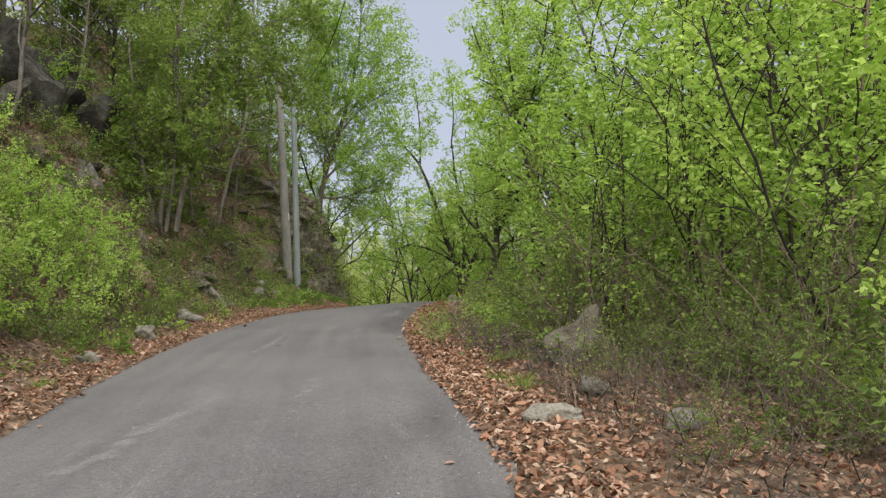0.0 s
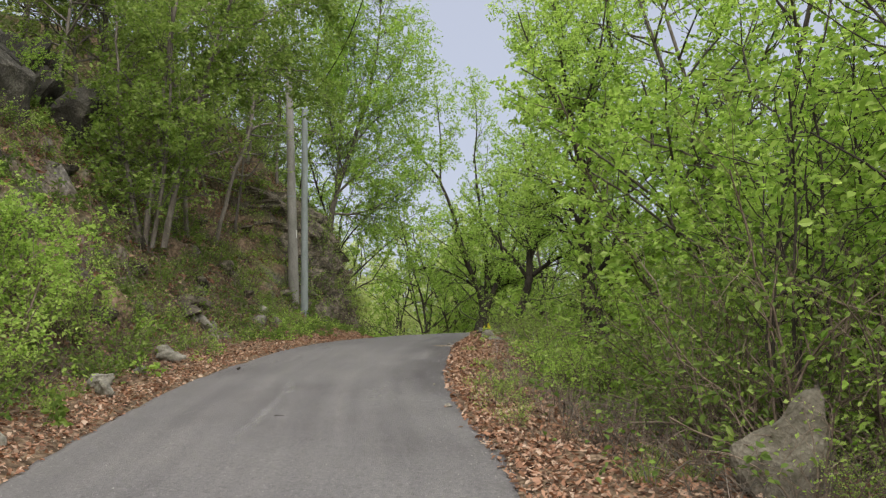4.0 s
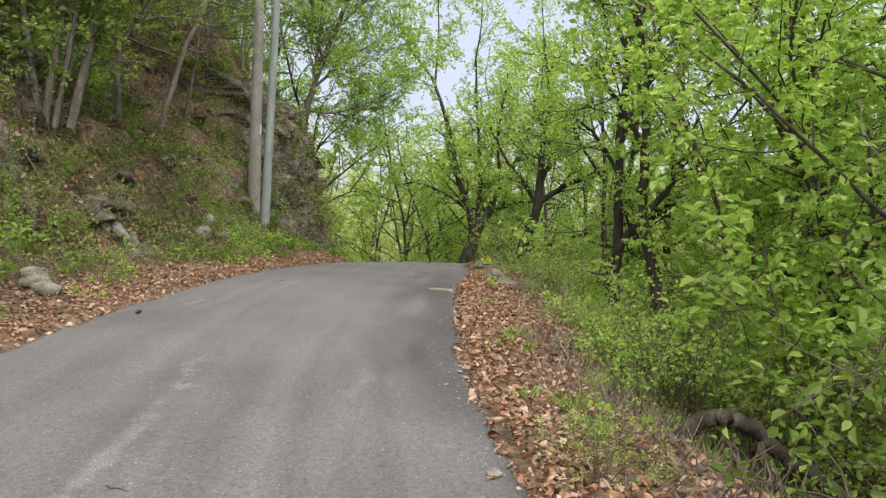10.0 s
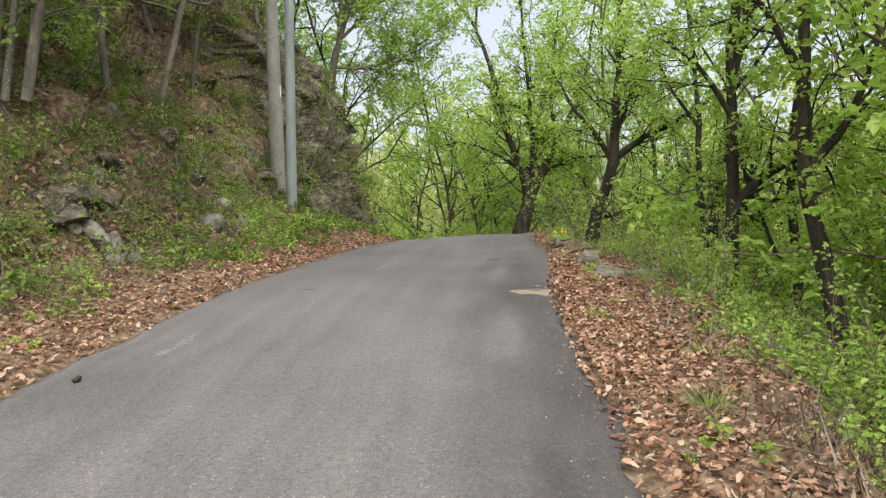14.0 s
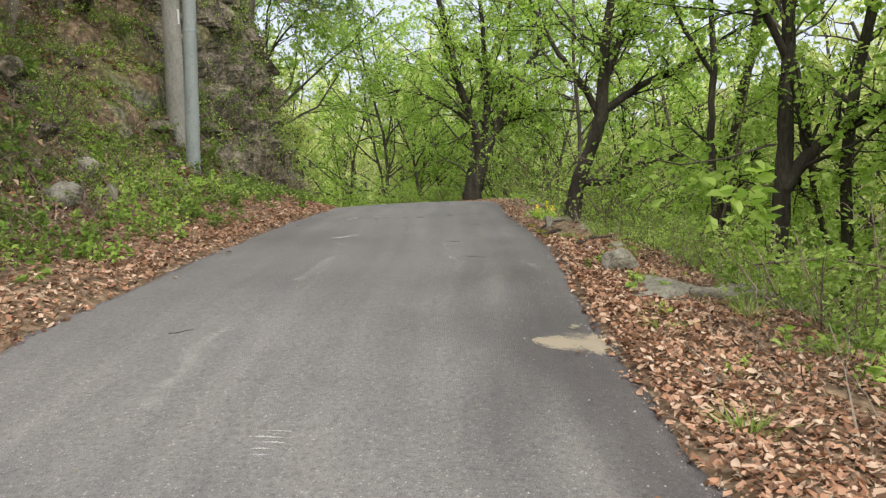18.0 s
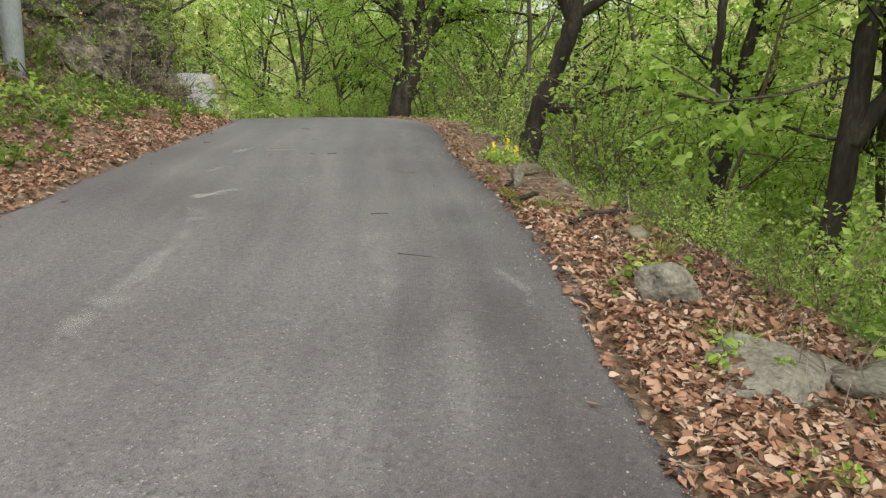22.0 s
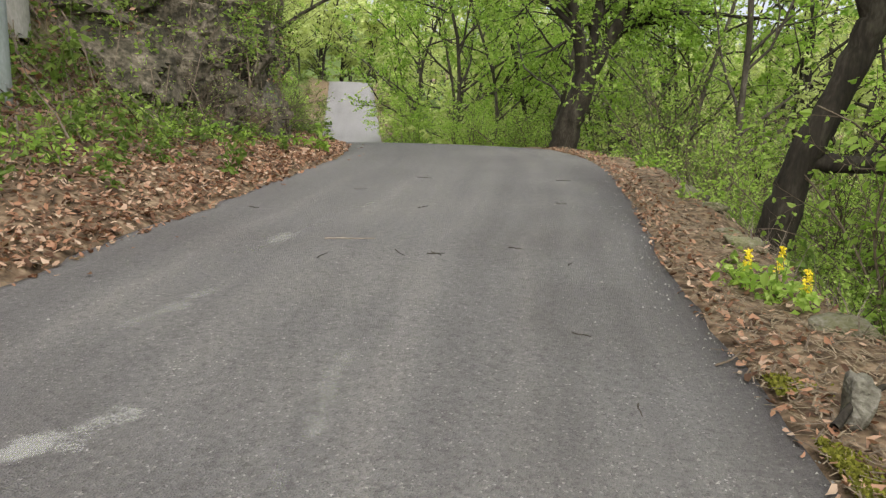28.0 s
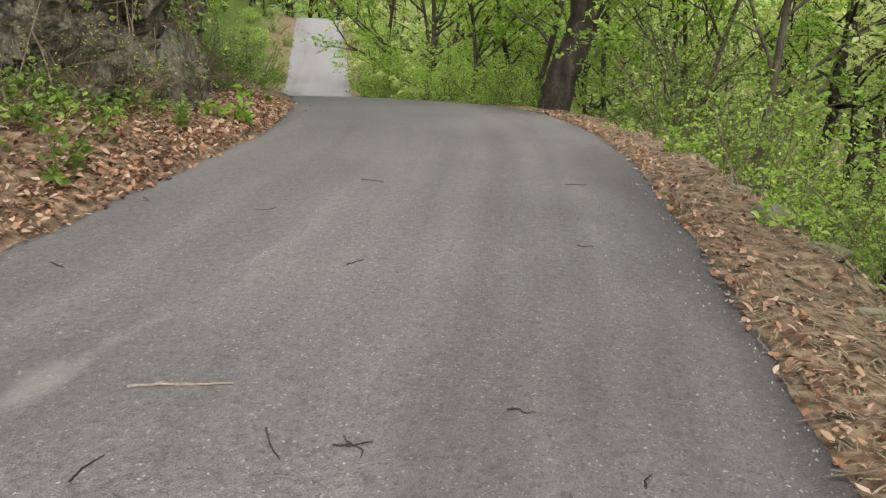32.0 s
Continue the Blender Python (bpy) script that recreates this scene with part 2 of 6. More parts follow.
# paler than the near leaves: distant haze put into the leaf colour
LEAF_FAR = leaf_mat("hazed_spring_leaf", [(0.0, (0.36, 0.43, 0.14)), (0.5, (0.50, 0.56, 0.225)), (1.0, (0.63, 0.68, 0.34))], (1.12, 1.12, 0.95), 0.6)
LEAF_MID = leaf_mat("canopy_leaf", [(0.0, (0.10, 0.165, 0.032)), (0.5, (0.205, 0.285, 0.068)), (1.0, (0.36, 0.44, 0.14))], (1.1, 1.15, 0.8), 0.5)
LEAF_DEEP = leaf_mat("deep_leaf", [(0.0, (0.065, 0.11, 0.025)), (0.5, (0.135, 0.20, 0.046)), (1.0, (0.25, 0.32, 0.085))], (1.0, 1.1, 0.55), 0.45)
LEAF_DRY = leaf_mat("dry_leaf", [(0.0, (0.06, 0.036, 0.025)), (0.2, (0.145, 0.080, 0.052)), (0.42, (0.29, 0.150, 0.092)), (0.62, (0.35, 0.205, 0.135)), (0.82, (0.39, 0.265, 0.19)), (1.0, (0.47, 0.36, 0.275))], (0.9, 0.7, 0.5), 0.2, 0.7, 0.0)


# ---- the lie of the land ----
def table(text):
    rows = [tuple(map(float, r.split(":"))) for r in text.split()]
    ys, vs = np.array(rows).T
    fine = np.arange(-60, 260, 0.5)
    v = np.interp(fine, ys, vs)
    k = np.hanning(9) / np.hanning(9).sum()
    v = np.convolve(np.pad(v, 4, mode="edge"), k, mode="valid")
    return lambda y: np.interp(y, fine, v)


ROAD_Z = table("-60:-3.5 -10:-.85 0:0 5:.38 10:.70 14.4:.93 20:1.2 24:1.42 28:1.54 31:1.565 34:1.56 37:1.51 40:1.40 45:1.07 50:.54 55:-.22 60:-1.1 65:-2.0 70:-2.8 76:-3.3 82:-3.3 90:-2.2 97:-1.1 103:-.05 106:.1 112:-.8 140:-5")
EDGE_L = table("-60:6 -10:1.2 0:-.3 5:-1.2 7.5:-1.65 12:-2.6 15:-3.1 17:-3.4 20:-3.62 24:-3.46 28:-3.15 33:-2.83 37:-2.65 41:-2.75 46:-3.6 52:-5.2 60:-7.6 70:-10.8 82:-13.2 103:-17.7 120:-22 160:-30")
EDGE_R = table("-60:10.4 -10:5.2 0:3.6 5:3.05 8:2.6 10:2.2 13:1.75 17:1.3 20:1.25 24:1.25 27:1.5 29:1.64 30.5:1.6 32:1.55 33.5:1.56 36:1.72 40:1.85 43:1.7 48:.65 53:-.7 60:-3.2 70:-6.5 82:-8.8 103:-13.3 120:-17.6 160:-25.6")
FOOT = table("-60:1.5 0:1.2 6:1.0 10:1.1 14:1.5 18:2.0 26:2.3 32:2.7 36:2.8 38.5:2.0 39.8:1.2 43.5:1.2 46:3 55:6 70:5 110:3")
TOE = table("-60:.2 10:.25 18:.14 25:.16 31:.30 36:.38 39.5:.3 44:.25 60:.2")
STEEP = table("-60:.5 0:.9 8:1.0 16:1.1 22:1.35 27:1.3 32:.95 36:.9 38.2:1.6 40:3.6 43.6:3.6 45.5:1.6 50:.9 60:.5 110:.4")
FIRST = table("-60:6 0:6 30:6 35:3.5 39:5.2 44:5.6 50:4 110:4")
SHELF = table("-60:4 0:3.6 8:3.2 11:2.5 13:1.6 15:1.15 17:1.05 18.5:1.15 20.5:1.7 24:1.9 28:1.4 31:1.05 36:.85 45:.8 60:1.2 110:2")
FALL = table("-60:.3 5:.35 11:.5 15:1.1 19:1.1 26:.95 34:1.0 45:.8 60:.5 110:.3")


CAMBER = table("-60:0 28:0 35:.018 40:.03 47:.03 53:.01 60:0 110:0")


def lean_of_road(x, y):
    """The lane tips to one side over the crest."""
    return CAMBER(y) * np.clip(x - (EDGE_L(y) + EDGE_R(y)) / 2, -3, 3)


def lattice(seed):
    r = np.random.RandomState(seed)
    g = r.rand(64, 64)

    def f(x, y):
        x, y = np.asarray(x, float), np.asarray(y, float)
        i, j = np.floor(x).astype(int), np.floor(y).astype(int)
        u, v = x - i, y - j
        u, v = u * u * (3 - 2 * u), v * v * (3 - 2 * v)
        a, b_, c, d = g[i % 64, j % 64], g[(i + 1) % 64, j % 64], g[i % 64, (j + 1) % 64], g[(i + 1) % 64, (j + 1) % 64]
        return (a * (1 - u) + b_ * u) * (1 - v) + (c * (1 - u) + d * u) * v - 0.5
    return f


N1, N2, N3 = lattice(1), lattice(2), lattice(3)


def lumps(x, y, size):
    return N1(x / size, y / size) + 0.5 * N2(x / size * 2.1, y / size * 2.1) + 0.25 * N3(x / size * 4.3, y / size * 4.3)


def height(x, y):
    """The ground beside the road: a steep bank on one side, a shelf and a ravine on the other."""
    x, y = np.asarray(x, float), np.asarray(y, float)
    zr, d, e = ROAD_Z(y) + lean_of_road(x, y), EDGE_L(y) - x, x - EDGE_R(y)
    foot, steep = FOOT(y), STEEP(y)
    up, first = np.maximum(d - foot, 0), FIRST(y)
    then = np.maximum(up - first / steep, 0)
    rise = np.minimum(up * steep, first) + np.minimum(then * 1.1, 9) + np.maximum(then - 9 / 1.1, 0) * 0.35
    rise = np.minimum(rise, 26 + 0.02 * rise)
    rough = np.clip(up / 1.0, 0, 1) * (0.8 * lumps(x, y, 2.4) + 0.5 * lumps(y, rise, 0.9))
    # ledges: the bank climbs in uneven steps
    ph = rise / 0.95 + 1.1 * lumps(x + 20, y, 3.2) + 0.35 * lumps(x, y + 9, 1.1)
    fl = np.floor(ph)
    q = np.clip((ph - fl - 0.5) / 0.42, 0, 1)
    rough = rough + 0.62 * (fl + q * q * (3 - 2 * q) - ph + 0.25) * np.clip(up / 1.2, 0, 1) * np.clip((2.0 - steep) / 0.5, 0, 1)
    left = np.minimum(np.maximum(d, 0), foot) * TOE(y) + rise + rough + np.clip(d / 0.6, 0, 1) * (0.12 * lumps(x, y, 0.7) + 0.10 * lumps(x, y, 1.9))
    shelf, fall = SHELF(y), FALL(y)
    down = np.maximum(e - shelf, 0)
    depth = np.minimum(5.5, 12 * fall)
    drop = depth * (1 - np.exp(-down * fall / depth))
    climb = np.maximum(e - shelf - 15, 0)
    hill = np.minimum(climb * 0.42, 16)
    right = -0.05 * np.clip(e, 0, shelf) - drop + hill + np.clip(e / 0.5, 0, 1) * (0.12 * lumps(x, y, 0.8) + np.clip(down / 2, 0, 1) * 0.7 * lumps(x, y, 3.0))
    return zr + np.where(d > 0, left, np.where(e > 0, right, -0.05))


def road_top(x, y):
    u = np.clip((x - EDGE_L(y)) / (EDGE_R(y) - EDGE_L(y)), 0, 1)
    return ROAD_Z(y) + lean_of_road(x, y) + 0.05 * (1 - (2 * u - 1) ** 2) - 0.02 + 0.02 * lumps(x, y, 2.0) * np.clip((56 - y) / 10, 0, 1)


def part(name, data, mat, parent, label=""):
    """Links vertices and faces as one mesh under a thing."""
    v, f = data
    me = bpy.data.meshes.new(name)
    me.from_pydata([tuple(p) for p in np.asarray(v).tolist()], [], [tuple(q) for q in (f.tolist() if hasattr(f, "tolist") else f)])
    me.materials.append(mat)
    ob = new(name, me)
    ob.parent = parent
    if label:
        tagged(ob, label)
    return ob


def smooth(ob):
    ob.data.polygons.foreach_set("use_smooth", [True] * len(ob.data.polygons))
    return ob


def grid_faces(rows, cols):
    a = np.arange(rows * cols).reshape(rows, cols)
    return np.stack([a[:-1, :-1], a[:-1, 1:], a[1:, 1:], a[1:, :-1]], -1).reshape(-1, 4)


def spread(*parts):
    return np.concatenate(parts)


# ground sheet
ys = spread([-1500, -500, -150, -60], np.arange(-40, -4, 2.0), np.arange(-4, 46, 0.2), np.arange(46, 112, 1.0), [120, 135, 160, 220, 500, 1500])
offs = spread(np.arange(0, 2.2, 0.2), np.arange(2.2, 11, 0.21), np.arange(11, 40, 2.0), [48, 70, 120, 400, 1500])
mid = np.linspace(0, 1, 6)[1:-1]
xl, xr = EDGE_L(ys)[:, None], EDGE_R(ys)[:, None]
gx = np.concatenate([xl - offs[::-1][None], xl + (xr - xl) * mid[None], xr + offs[None]], 1)
gy = np.repeat(ys[:, None], gx.shape[1], 1)
gz = height(gx, gy)
side = gx < (xl + xr) / 2
steepness = np.gradient(gz, axis=1) / np.maximum(np.gradient(gx, axis=1), 1e-3)
# cliff faces lean in and out a little
push = np.clip(np.abs(steepness) - 1.2, 0, 1) * side * (gx > -14)
gx = gx + push * 0.9 * lumps(gy * 1.0, gz * 1.3, 1.3)
ground = new("ground", None)
bpy.data.objects.remove(ground)
gme = bpy.data.meshes.new("ground")
gme.from_pydata(np.stack([gx, gy, gz], -1).reshape(-1, 3).tolist(), [], grid_faces(*gx.shape).tolist())
gme.materials.append(GROUND)
dl, dr = (xl - gx), (gx - xr)
green = np.where(side, np.clip((dl - 1.6) / 1.5, 0, 1) * 0.40, np.clip((dr - 2.0) / 2.0, 0, 1) * 0.42) + 0.25 * lumps(gx, gy, 3.0)
green = green + np.where(gy > 50, 0.45, 0) - np.where(dr > 14, 0.3, 0)
rocky = np.clip(np.abs(steepness) - 1.1, 0, 1.2) * 0.5 + 0.3 * lumps(gy, gz, 2.0) * side - 0.08
for name, val in (("green", green), ("rock", rocky)):
    at = gme.attributes.new(name, "FLOAT", "POINT")
    at.data.foreach_set("value", val.reshape(-1).astype(np.float32))
ground = smooth(new("ground", gme))
tagged(ground, "forest floor of brown soil, moss and bare rock on a steep bank", "ground", kind="structure")

# road
ry = spread(np.arange(-40, -4, 1.0), np.arange(-4, 46, 0.2), np.arange(46, 112, 0.8), [116, 122, 130, 150])
ru = spread([0, 0.004], np.linspace(0.02, 0.98, 26), [0.996, 1])
jl = 0.16 * lumps(ry, ry * 0 + 3, 1.4) + 0.10 * lumps(ry, ry * 0 + 9, 0.35)
jr = (0.16 * lumps(ry, ry * 0 + 17, 1.2) + 0.12 * lumps(ry, ry * 0 + 29, 0.4)) * (1 - 0.6 * np.clip((ry - 27) / 4, 0, 1))
rl, rr = (EDGE_L(ry) + jl)[:, None], (EDGE_R(ry) + jr)[:, None]
rx = rl + (rr - rl) * ru[None]
rz = ROAD_Z(ry)[:, None] + lean_of_road(rx, ry[:, None] + 0 * rx) + 0.05 * (1 - (2 * ru - 1) ** 2)[None] - 0.02 + 0.02 * lumps(rx, ry[:, None] + 0 * rx, 2.0) * np.clip((56 - ry[:, None]) / 10, 0, 1)
rz[:, 0] -= 0.09
rz[:, -1] -= 0.09
rme = bpy.data.meshes.new("road")
rme.from_pydata(np.stack([rx, np.repeat(ry[:, None], rx.shape[1], 1), rz], -1).reshape(-1, 3).tolist(), [], grid_faces(*rx.shape).tolist())
rme.materials.append(ASPHALT)
late = np.clip((ry[:, None] - 27) / 4, 0, 1)
fresh = np.clip((rx - (rr - 1.45 + 0.75 * late)) / (1.0 - 0.35 * late), 0, 1) * np.clip((ry[:, None] - 15) / 4, 0, 1) * 0.85 + 1.1 * lumps(rx * 2, ry[:, None] * 0.6 + 0 * rx, 1.2) * np.clip((rx - rr + 1.6) / 0.8, 0, 1)
fresh = np.clip(fresh + 0.5 * np.clip((rx - (rr - 0.9)) / 0.6, 0, 1) * np.clip((9 - ry[:, None]) / 3, 0, 1), 0, 1)
at = rme.attributes.new("fresh", "FLOAT", "POINT")
at.data.foreach_set("value", fresh.reshape(-1).astype(np.float32))
at = rme.attributes.new("far_pale", "FLOAT", "POINT")
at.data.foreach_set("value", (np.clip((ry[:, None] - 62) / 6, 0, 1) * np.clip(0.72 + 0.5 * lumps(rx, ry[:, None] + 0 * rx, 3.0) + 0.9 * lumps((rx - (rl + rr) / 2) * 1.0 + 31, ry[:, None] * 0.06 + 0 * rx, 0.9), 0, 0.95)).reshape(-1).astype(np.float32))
at = rme.attributes.new("lane", "FLOAT_VECTOR", "POINT")
at.data.foreach_set("vector", np.stack([rx - (rl + rr) / 2, np.repeat(ry[:, None], rx.shape[1], 1), 0 * rx], -1).reshape(-1).astype(np.float32))
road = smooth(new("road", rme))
tagged(road, "narrow worn grey asphalt lane with pale scuffs and ragged edges", "road", kind="structure")


# ---- plants ----
class Wood:
    """Collects tapered tubes and leaf places of one plant."""

    def __init__(self, seed, split=True):
        self.split = split
        self.r = np.random.RandomState(seed)
        self.v, self.f, self.n = [], [], 0
        self.leaf_at, self.leaf_dir, self.cuts = [], [], []

    def cut(self):
        """What follows belongs to the next stem or limb."""
        self.cuts.append((len(self.v), self.n))

    def tube(self, path, radii, sides):
        path = np.asarray(path)
        if sides < 3:
            return
        t = np.gradient(path, axis=0)
        t /= np.linalg.norm(t, axis=1)[:, None] + 1e-9
        ref = np.array([0.3, 0.9, 0.31])
        u = np.cross(t, ref)
        u /= np.linalg.norm(u, axis=1)[:, None] + 1e-9
        w = np.cross(t, u)
        a = np.linspace(0, 2 * np.pi, sides, endpoint=False)
        ring = path[:, None] + np.asarray(radii)[:, None, None] * (np.cos(a)[None, :, None] * u[:, None] + np.sin(a)[None, :, None] * w[:, None])
        k = len(path)
        self.v.append(ring.reshape(-1, 3))
        i, j = np.meshgrid(np.arange(k - 1), np.arange(sides), indexing="ij")
        a0, a1 = i * sides + j, i * sides + (j + 1) % sides
        self.f.append((np.stack([a0, a1, a1 + sides, a0 + sides], -1).reshape(-1, 4)) + self.n)
        self.n += k * sides

    def grow(self, p, d, length, radius, level, spec):
        """spec: per level (segments, wobble, lift, children, spread, share, sides, leaves per metre)."""
        seg, wob, lift, kids, ang, share, sides, leaves, _ = spec[level]
        r = self.r
        path, dirs = [np.array(p, float)], [np.array(d, float) / np.linalg.norm(d)]
        for step in range(seg):
            nd = dirs[-1] + r.normal(0, wob, 3) + np.array([0, 0, lift])
            nd /= np.linalg.norm(nd)
            path.append(path[-1] + nd * length / seg)
            dirs.append(nd)
        path = np.array(path)
        tip = 0.35 if level + 1 < len(spec) else 0.2
        self.tube(path, radius * (1 - (1 - tip) * np.linspace(0, 1, seg + 1) ** 0.8), sides)
        if leaves:
            k = max(1, int(leaves * length))
            q = r.rand(k) * 0.92 + 0.08
            at = np.stack([np.interp(q * seg, np.arange(seg + 1), path[:, c]) for c in range(3)], 1)
            self.leaf_at.append(at + r.normal(0, 0.02, (k, 3)))
            self.leaf_dir.append(np.array(dirs)[(q * seg).astype(int)])
        if level + 1 < len(spec):
            for c in range(kids):
                q = share + (1 - share) * (c + r.rand()) / kids
                i = q * seg
                base = np.array([np.interp(i, np.arange(seg + 1), path[:, k]) for k in range(3)])
                dd = dirs[min(int(i), seg)]
                side_ = np.cross(dd, r.normal(0, 1, 3))
                side_ /= np.linalg.norm(side_) + 1e-9
                a = ang * (0.7 + 0.6 * r.rand())
                nd = dd * np.cos(a) + side_ * np.sin(a)
                if level == 0 and self.split:
                    self.cut()
                rel = (1.0 - 0.55 * (q - share) / max(1e-3, 1 - share)) * (0.75 + 0.5 * r.rand())
                self.grow(base, nd, length * rel * spec[level][8], radius * (1 - 0.6 * q) * 0.62, level + 1, spec)

    def wood(self):
        return np.concatenate(self.v), np.concatenate(self.f)

    def pieces(self):
        marks = [(0, 0)] + [c for c in self.cuts if c[0] > 0] + [(len(self.v), self.n)]
        for (i, n), (j, _) in zip(marks[:-1], marks[1:]):
            if j > i:
                yield np.concatenate(self.v[i:j]), np.concatenate(self.f[i:j]) - n

    def leaves(self, size, flat=0.7, droop=0.25, fine=False):
        at, d = np.concatenate(self.leaf_at), np.concatenate(self.leaf_dir)
        return leaf_cloud(self.r, at, d, size, flat, droop, fine=fine)


def leaf_cloud(r, at, d, size, flat=0.7, droop=0.25, width=0.30, fine=False):
    """Folded leaf blades: two triangles either side of the midrib."""
    k = len(at)
    way = d * 0.5 + r.normal(0, 0.7, (k, 3))
    way[:, 2] = way[:, 2] * 0.6 - droop
    way /= np.linalg.norm(way, axis=1)[:, None]
    nrm = r.normal(0, 1 - flat, (k, 3)) + np.array([0, 0, flat])
    across = np.cross(way, nrm)
    across /= np.linalg.norm(across, axis=1)[:, None] + 1e-9
    nrm = np.cross(across, way)
    s = size * (0.55 + 0.9 * r.rand(k))[:, None]
    base, tip = at, at + way * s
    if fine:
        # oval blade with a drooping tip
        low, high, sag = at + way * s * 0.28, at + way * s * 0.66, nrm * s * (0.05 + 0.12 * r.rand(k))[:, None]
        fold = nrm * s * (0.03 + 0.12 * r.rand(k))[:, None]
        v = np.stack([base - sag, low + across * s * width * 0.86 + fold, high + across * s * width * 0.8 + fold, tip - sag, high - across * s * width * 0.8 + fold, low - across * s * width * 0.86 + fold], 1).reshape(-1, 3)
        i = np.arange(k)[:, None] * 6
        return v, np.concatenate([i + [0, 1, 2, 3], i + [0, 3, 4, 5]], 0)
    midp = at + way * s * 0.45
    left = midp + across * s * width + nrm * s * 0.10
    right = midp - across * s * width + nrm * s * 0.10
    v = np.stack([base, left, tip, right], 1).reshape(-1, 3)
    i = np.arange(k)[:, None] * 4
    f = np.concatenate([i + [0, 1, 2], i + [0, 2, 3]], 0)
    return v, f


def plant(name, wood, size, bark, leaf, label, category, group="", flat=0.48, droop=0.25, crown="crown", stems=("trunk", "limb"), fine=False):
    ob = new(name)
    tagged(ob, label, category, group)
    for i, data in enumerate(wood.pieces()):
        smooth(part(stems[0] if i == 0 else stems[1], data, bark, ob))
    if wood.leaf_at:
        part(crown, wood.leaves(size, flat, droop, fine), leaf, ob)
    return ob


def put(ob, x, y, turn=0.0, scale=1.0, sink=0.1, lean=(0, 0), first=False):
    """Stands a plant, or a copy of it, on the ground."""
    m = pose(x, y, float(height(x, y)) - sink, lean[0], lean[1], turn)
    o = ob if first else copy_thing(ob, m)
    o.matrix_basis = m @ Matrix.Diagonal((scale, scale, scale, 1))
    return o


# level: segments, wobble, lift, children, spread angle, share of bare stem, sides, leaves per metre, length of children
TALL = [(14, 0.07, 0.03, 14, 0.95, 0.28, 8, 0, 0.42), (6, 0.16, 0.03, 7, 0.8, 0.25, 4, 0, 0.50), (4, 0.2, 0.0, 6, 0.8, 0.15, 3, 4, 0.5), (2, 0.2, -0.02, 0, 0.6, 0, 0, 15, 0)]
DENSE = [(14, 0.08, 0.02, 15, 1.0, 0.30, 7, 0, 0.45), (6, 0.16, 0.01, 7, 0.8, 0.2, 4, 0, 0.52), (4, 0.2, 0.0, 6, 0.8, 0.15, 3, 6, 0.5), (2, 0.2, -0.02, 0, 0.6, 0, 0, 24, 0)]
AIRY = [(12, 0.10, 0.03, 14, 0.95, 0.14, 6, 0, 0.42), (6, 0.18, 0.02, 6, 0.8, 0.2, 4, 5, 0.50), (4, 0.2, 0.0, 5, 0.8, 0.15, 3, 9, 0.5), (2, 0.2, -0.02, 0, 0.6, 0, 0, 32, 0)]
FAR = [(8, 0.08, 0.03, 13, 0.95, 0.06, 6, 0, 0.42), (5, 0.2, 0.02, 8, 0.8, 0.2, 3, 4, 0.5), (3, 0.25, 0.0, 0, 0.7, 0, 0, 15, 0)]
SHRUB = [(8, 0.13, 0.03, 8, 0.8, 0.12, 5, 0, 0.5), (4, 0.2, 0.02, 6, 0.7, 0.15, 3, 9, 0.5), (2, 0.25, 0.0, 0, 0.6, 0, 0, 27, 0)]
HERB = [(4, 0.12, 0.0, 5, 0.8, 0.2, 3, 10, 0.5), (2, 0.2, -0.03, 0, 0.6, 0, 3, 45, 0)]
BARE = [(9, 0.16, -0.05, 6, 0.6, 0.2, 4, 0, 0.55), (6, 0.22, -0.04, 3, 0.6, 0.2, 3, 0, 0.5), (3, 0.25, 0.0, 0, 0.6, 0, 3, 3, 0)]
TIPS = [(5, 0.18, 0.02, 6, 0.8, 0.15, 4, 5, 0.55), (3, 0.2, 0.0, 5, 0.8, 0.1, 3, 7, 0.55), (2, 0.2, -0.02, 0, 0.6, 0, 0, 21, 0)]


def tall_tree(seed, h, rad, leafsize, bark, leaf, label, stems=1, tilt=0.06, spec=TALL, split=True, flat=0.55, fine=False):
    w = Wood(seed, split)
    for s in range(stems):
        a = w.r.rand() * 6.28
        if s:
            w.cut()
        d = np.array([np.cos(a) * tilt * (1 + s), np.sin(a) * tilt * (1 + s), 1])
        w.grow((0.12 * s * np.cos(a), 0.12 * s * np.sin(a), -0.2), d, h * (0.8 + 0.3 * w.r.rand()), rad * (1 if s == 0 else 0.7), 0, spec)
    return plant("tree", w, leafsize, bark, leaf, label, "tree", flat=flat, fine=fine)


def shrub(seed, h, stems, leafsize, leaf, label, spread_=0.5, spec=SHRUB, name="shrub", bark=TWIG, joined=False, fine=False):
    w = Wood(seed, False)
    for s in range(stems):
        a = w.r.rand() * 6.28
        q = spread_ * w.r.rand()
        if s and not joined:
            w.cut()
        w.grow((0.25 * np.cos(a) * w.r.rand(), 0.25 * np.sin(a) * w.r.rand(), -0.1), (np.cos(a) * q, np.sin(a) * q, 1), h * (0.6 + 0.6 * w.r.rand()), 0.009 + 0.0045 * h, 0, spec)
    return plant(name, w, leafsize, bark, leaf, label, "shrub" if name != "herb" else "plant", stems=("stem", "stem"), crown="foliage", fine=fine)


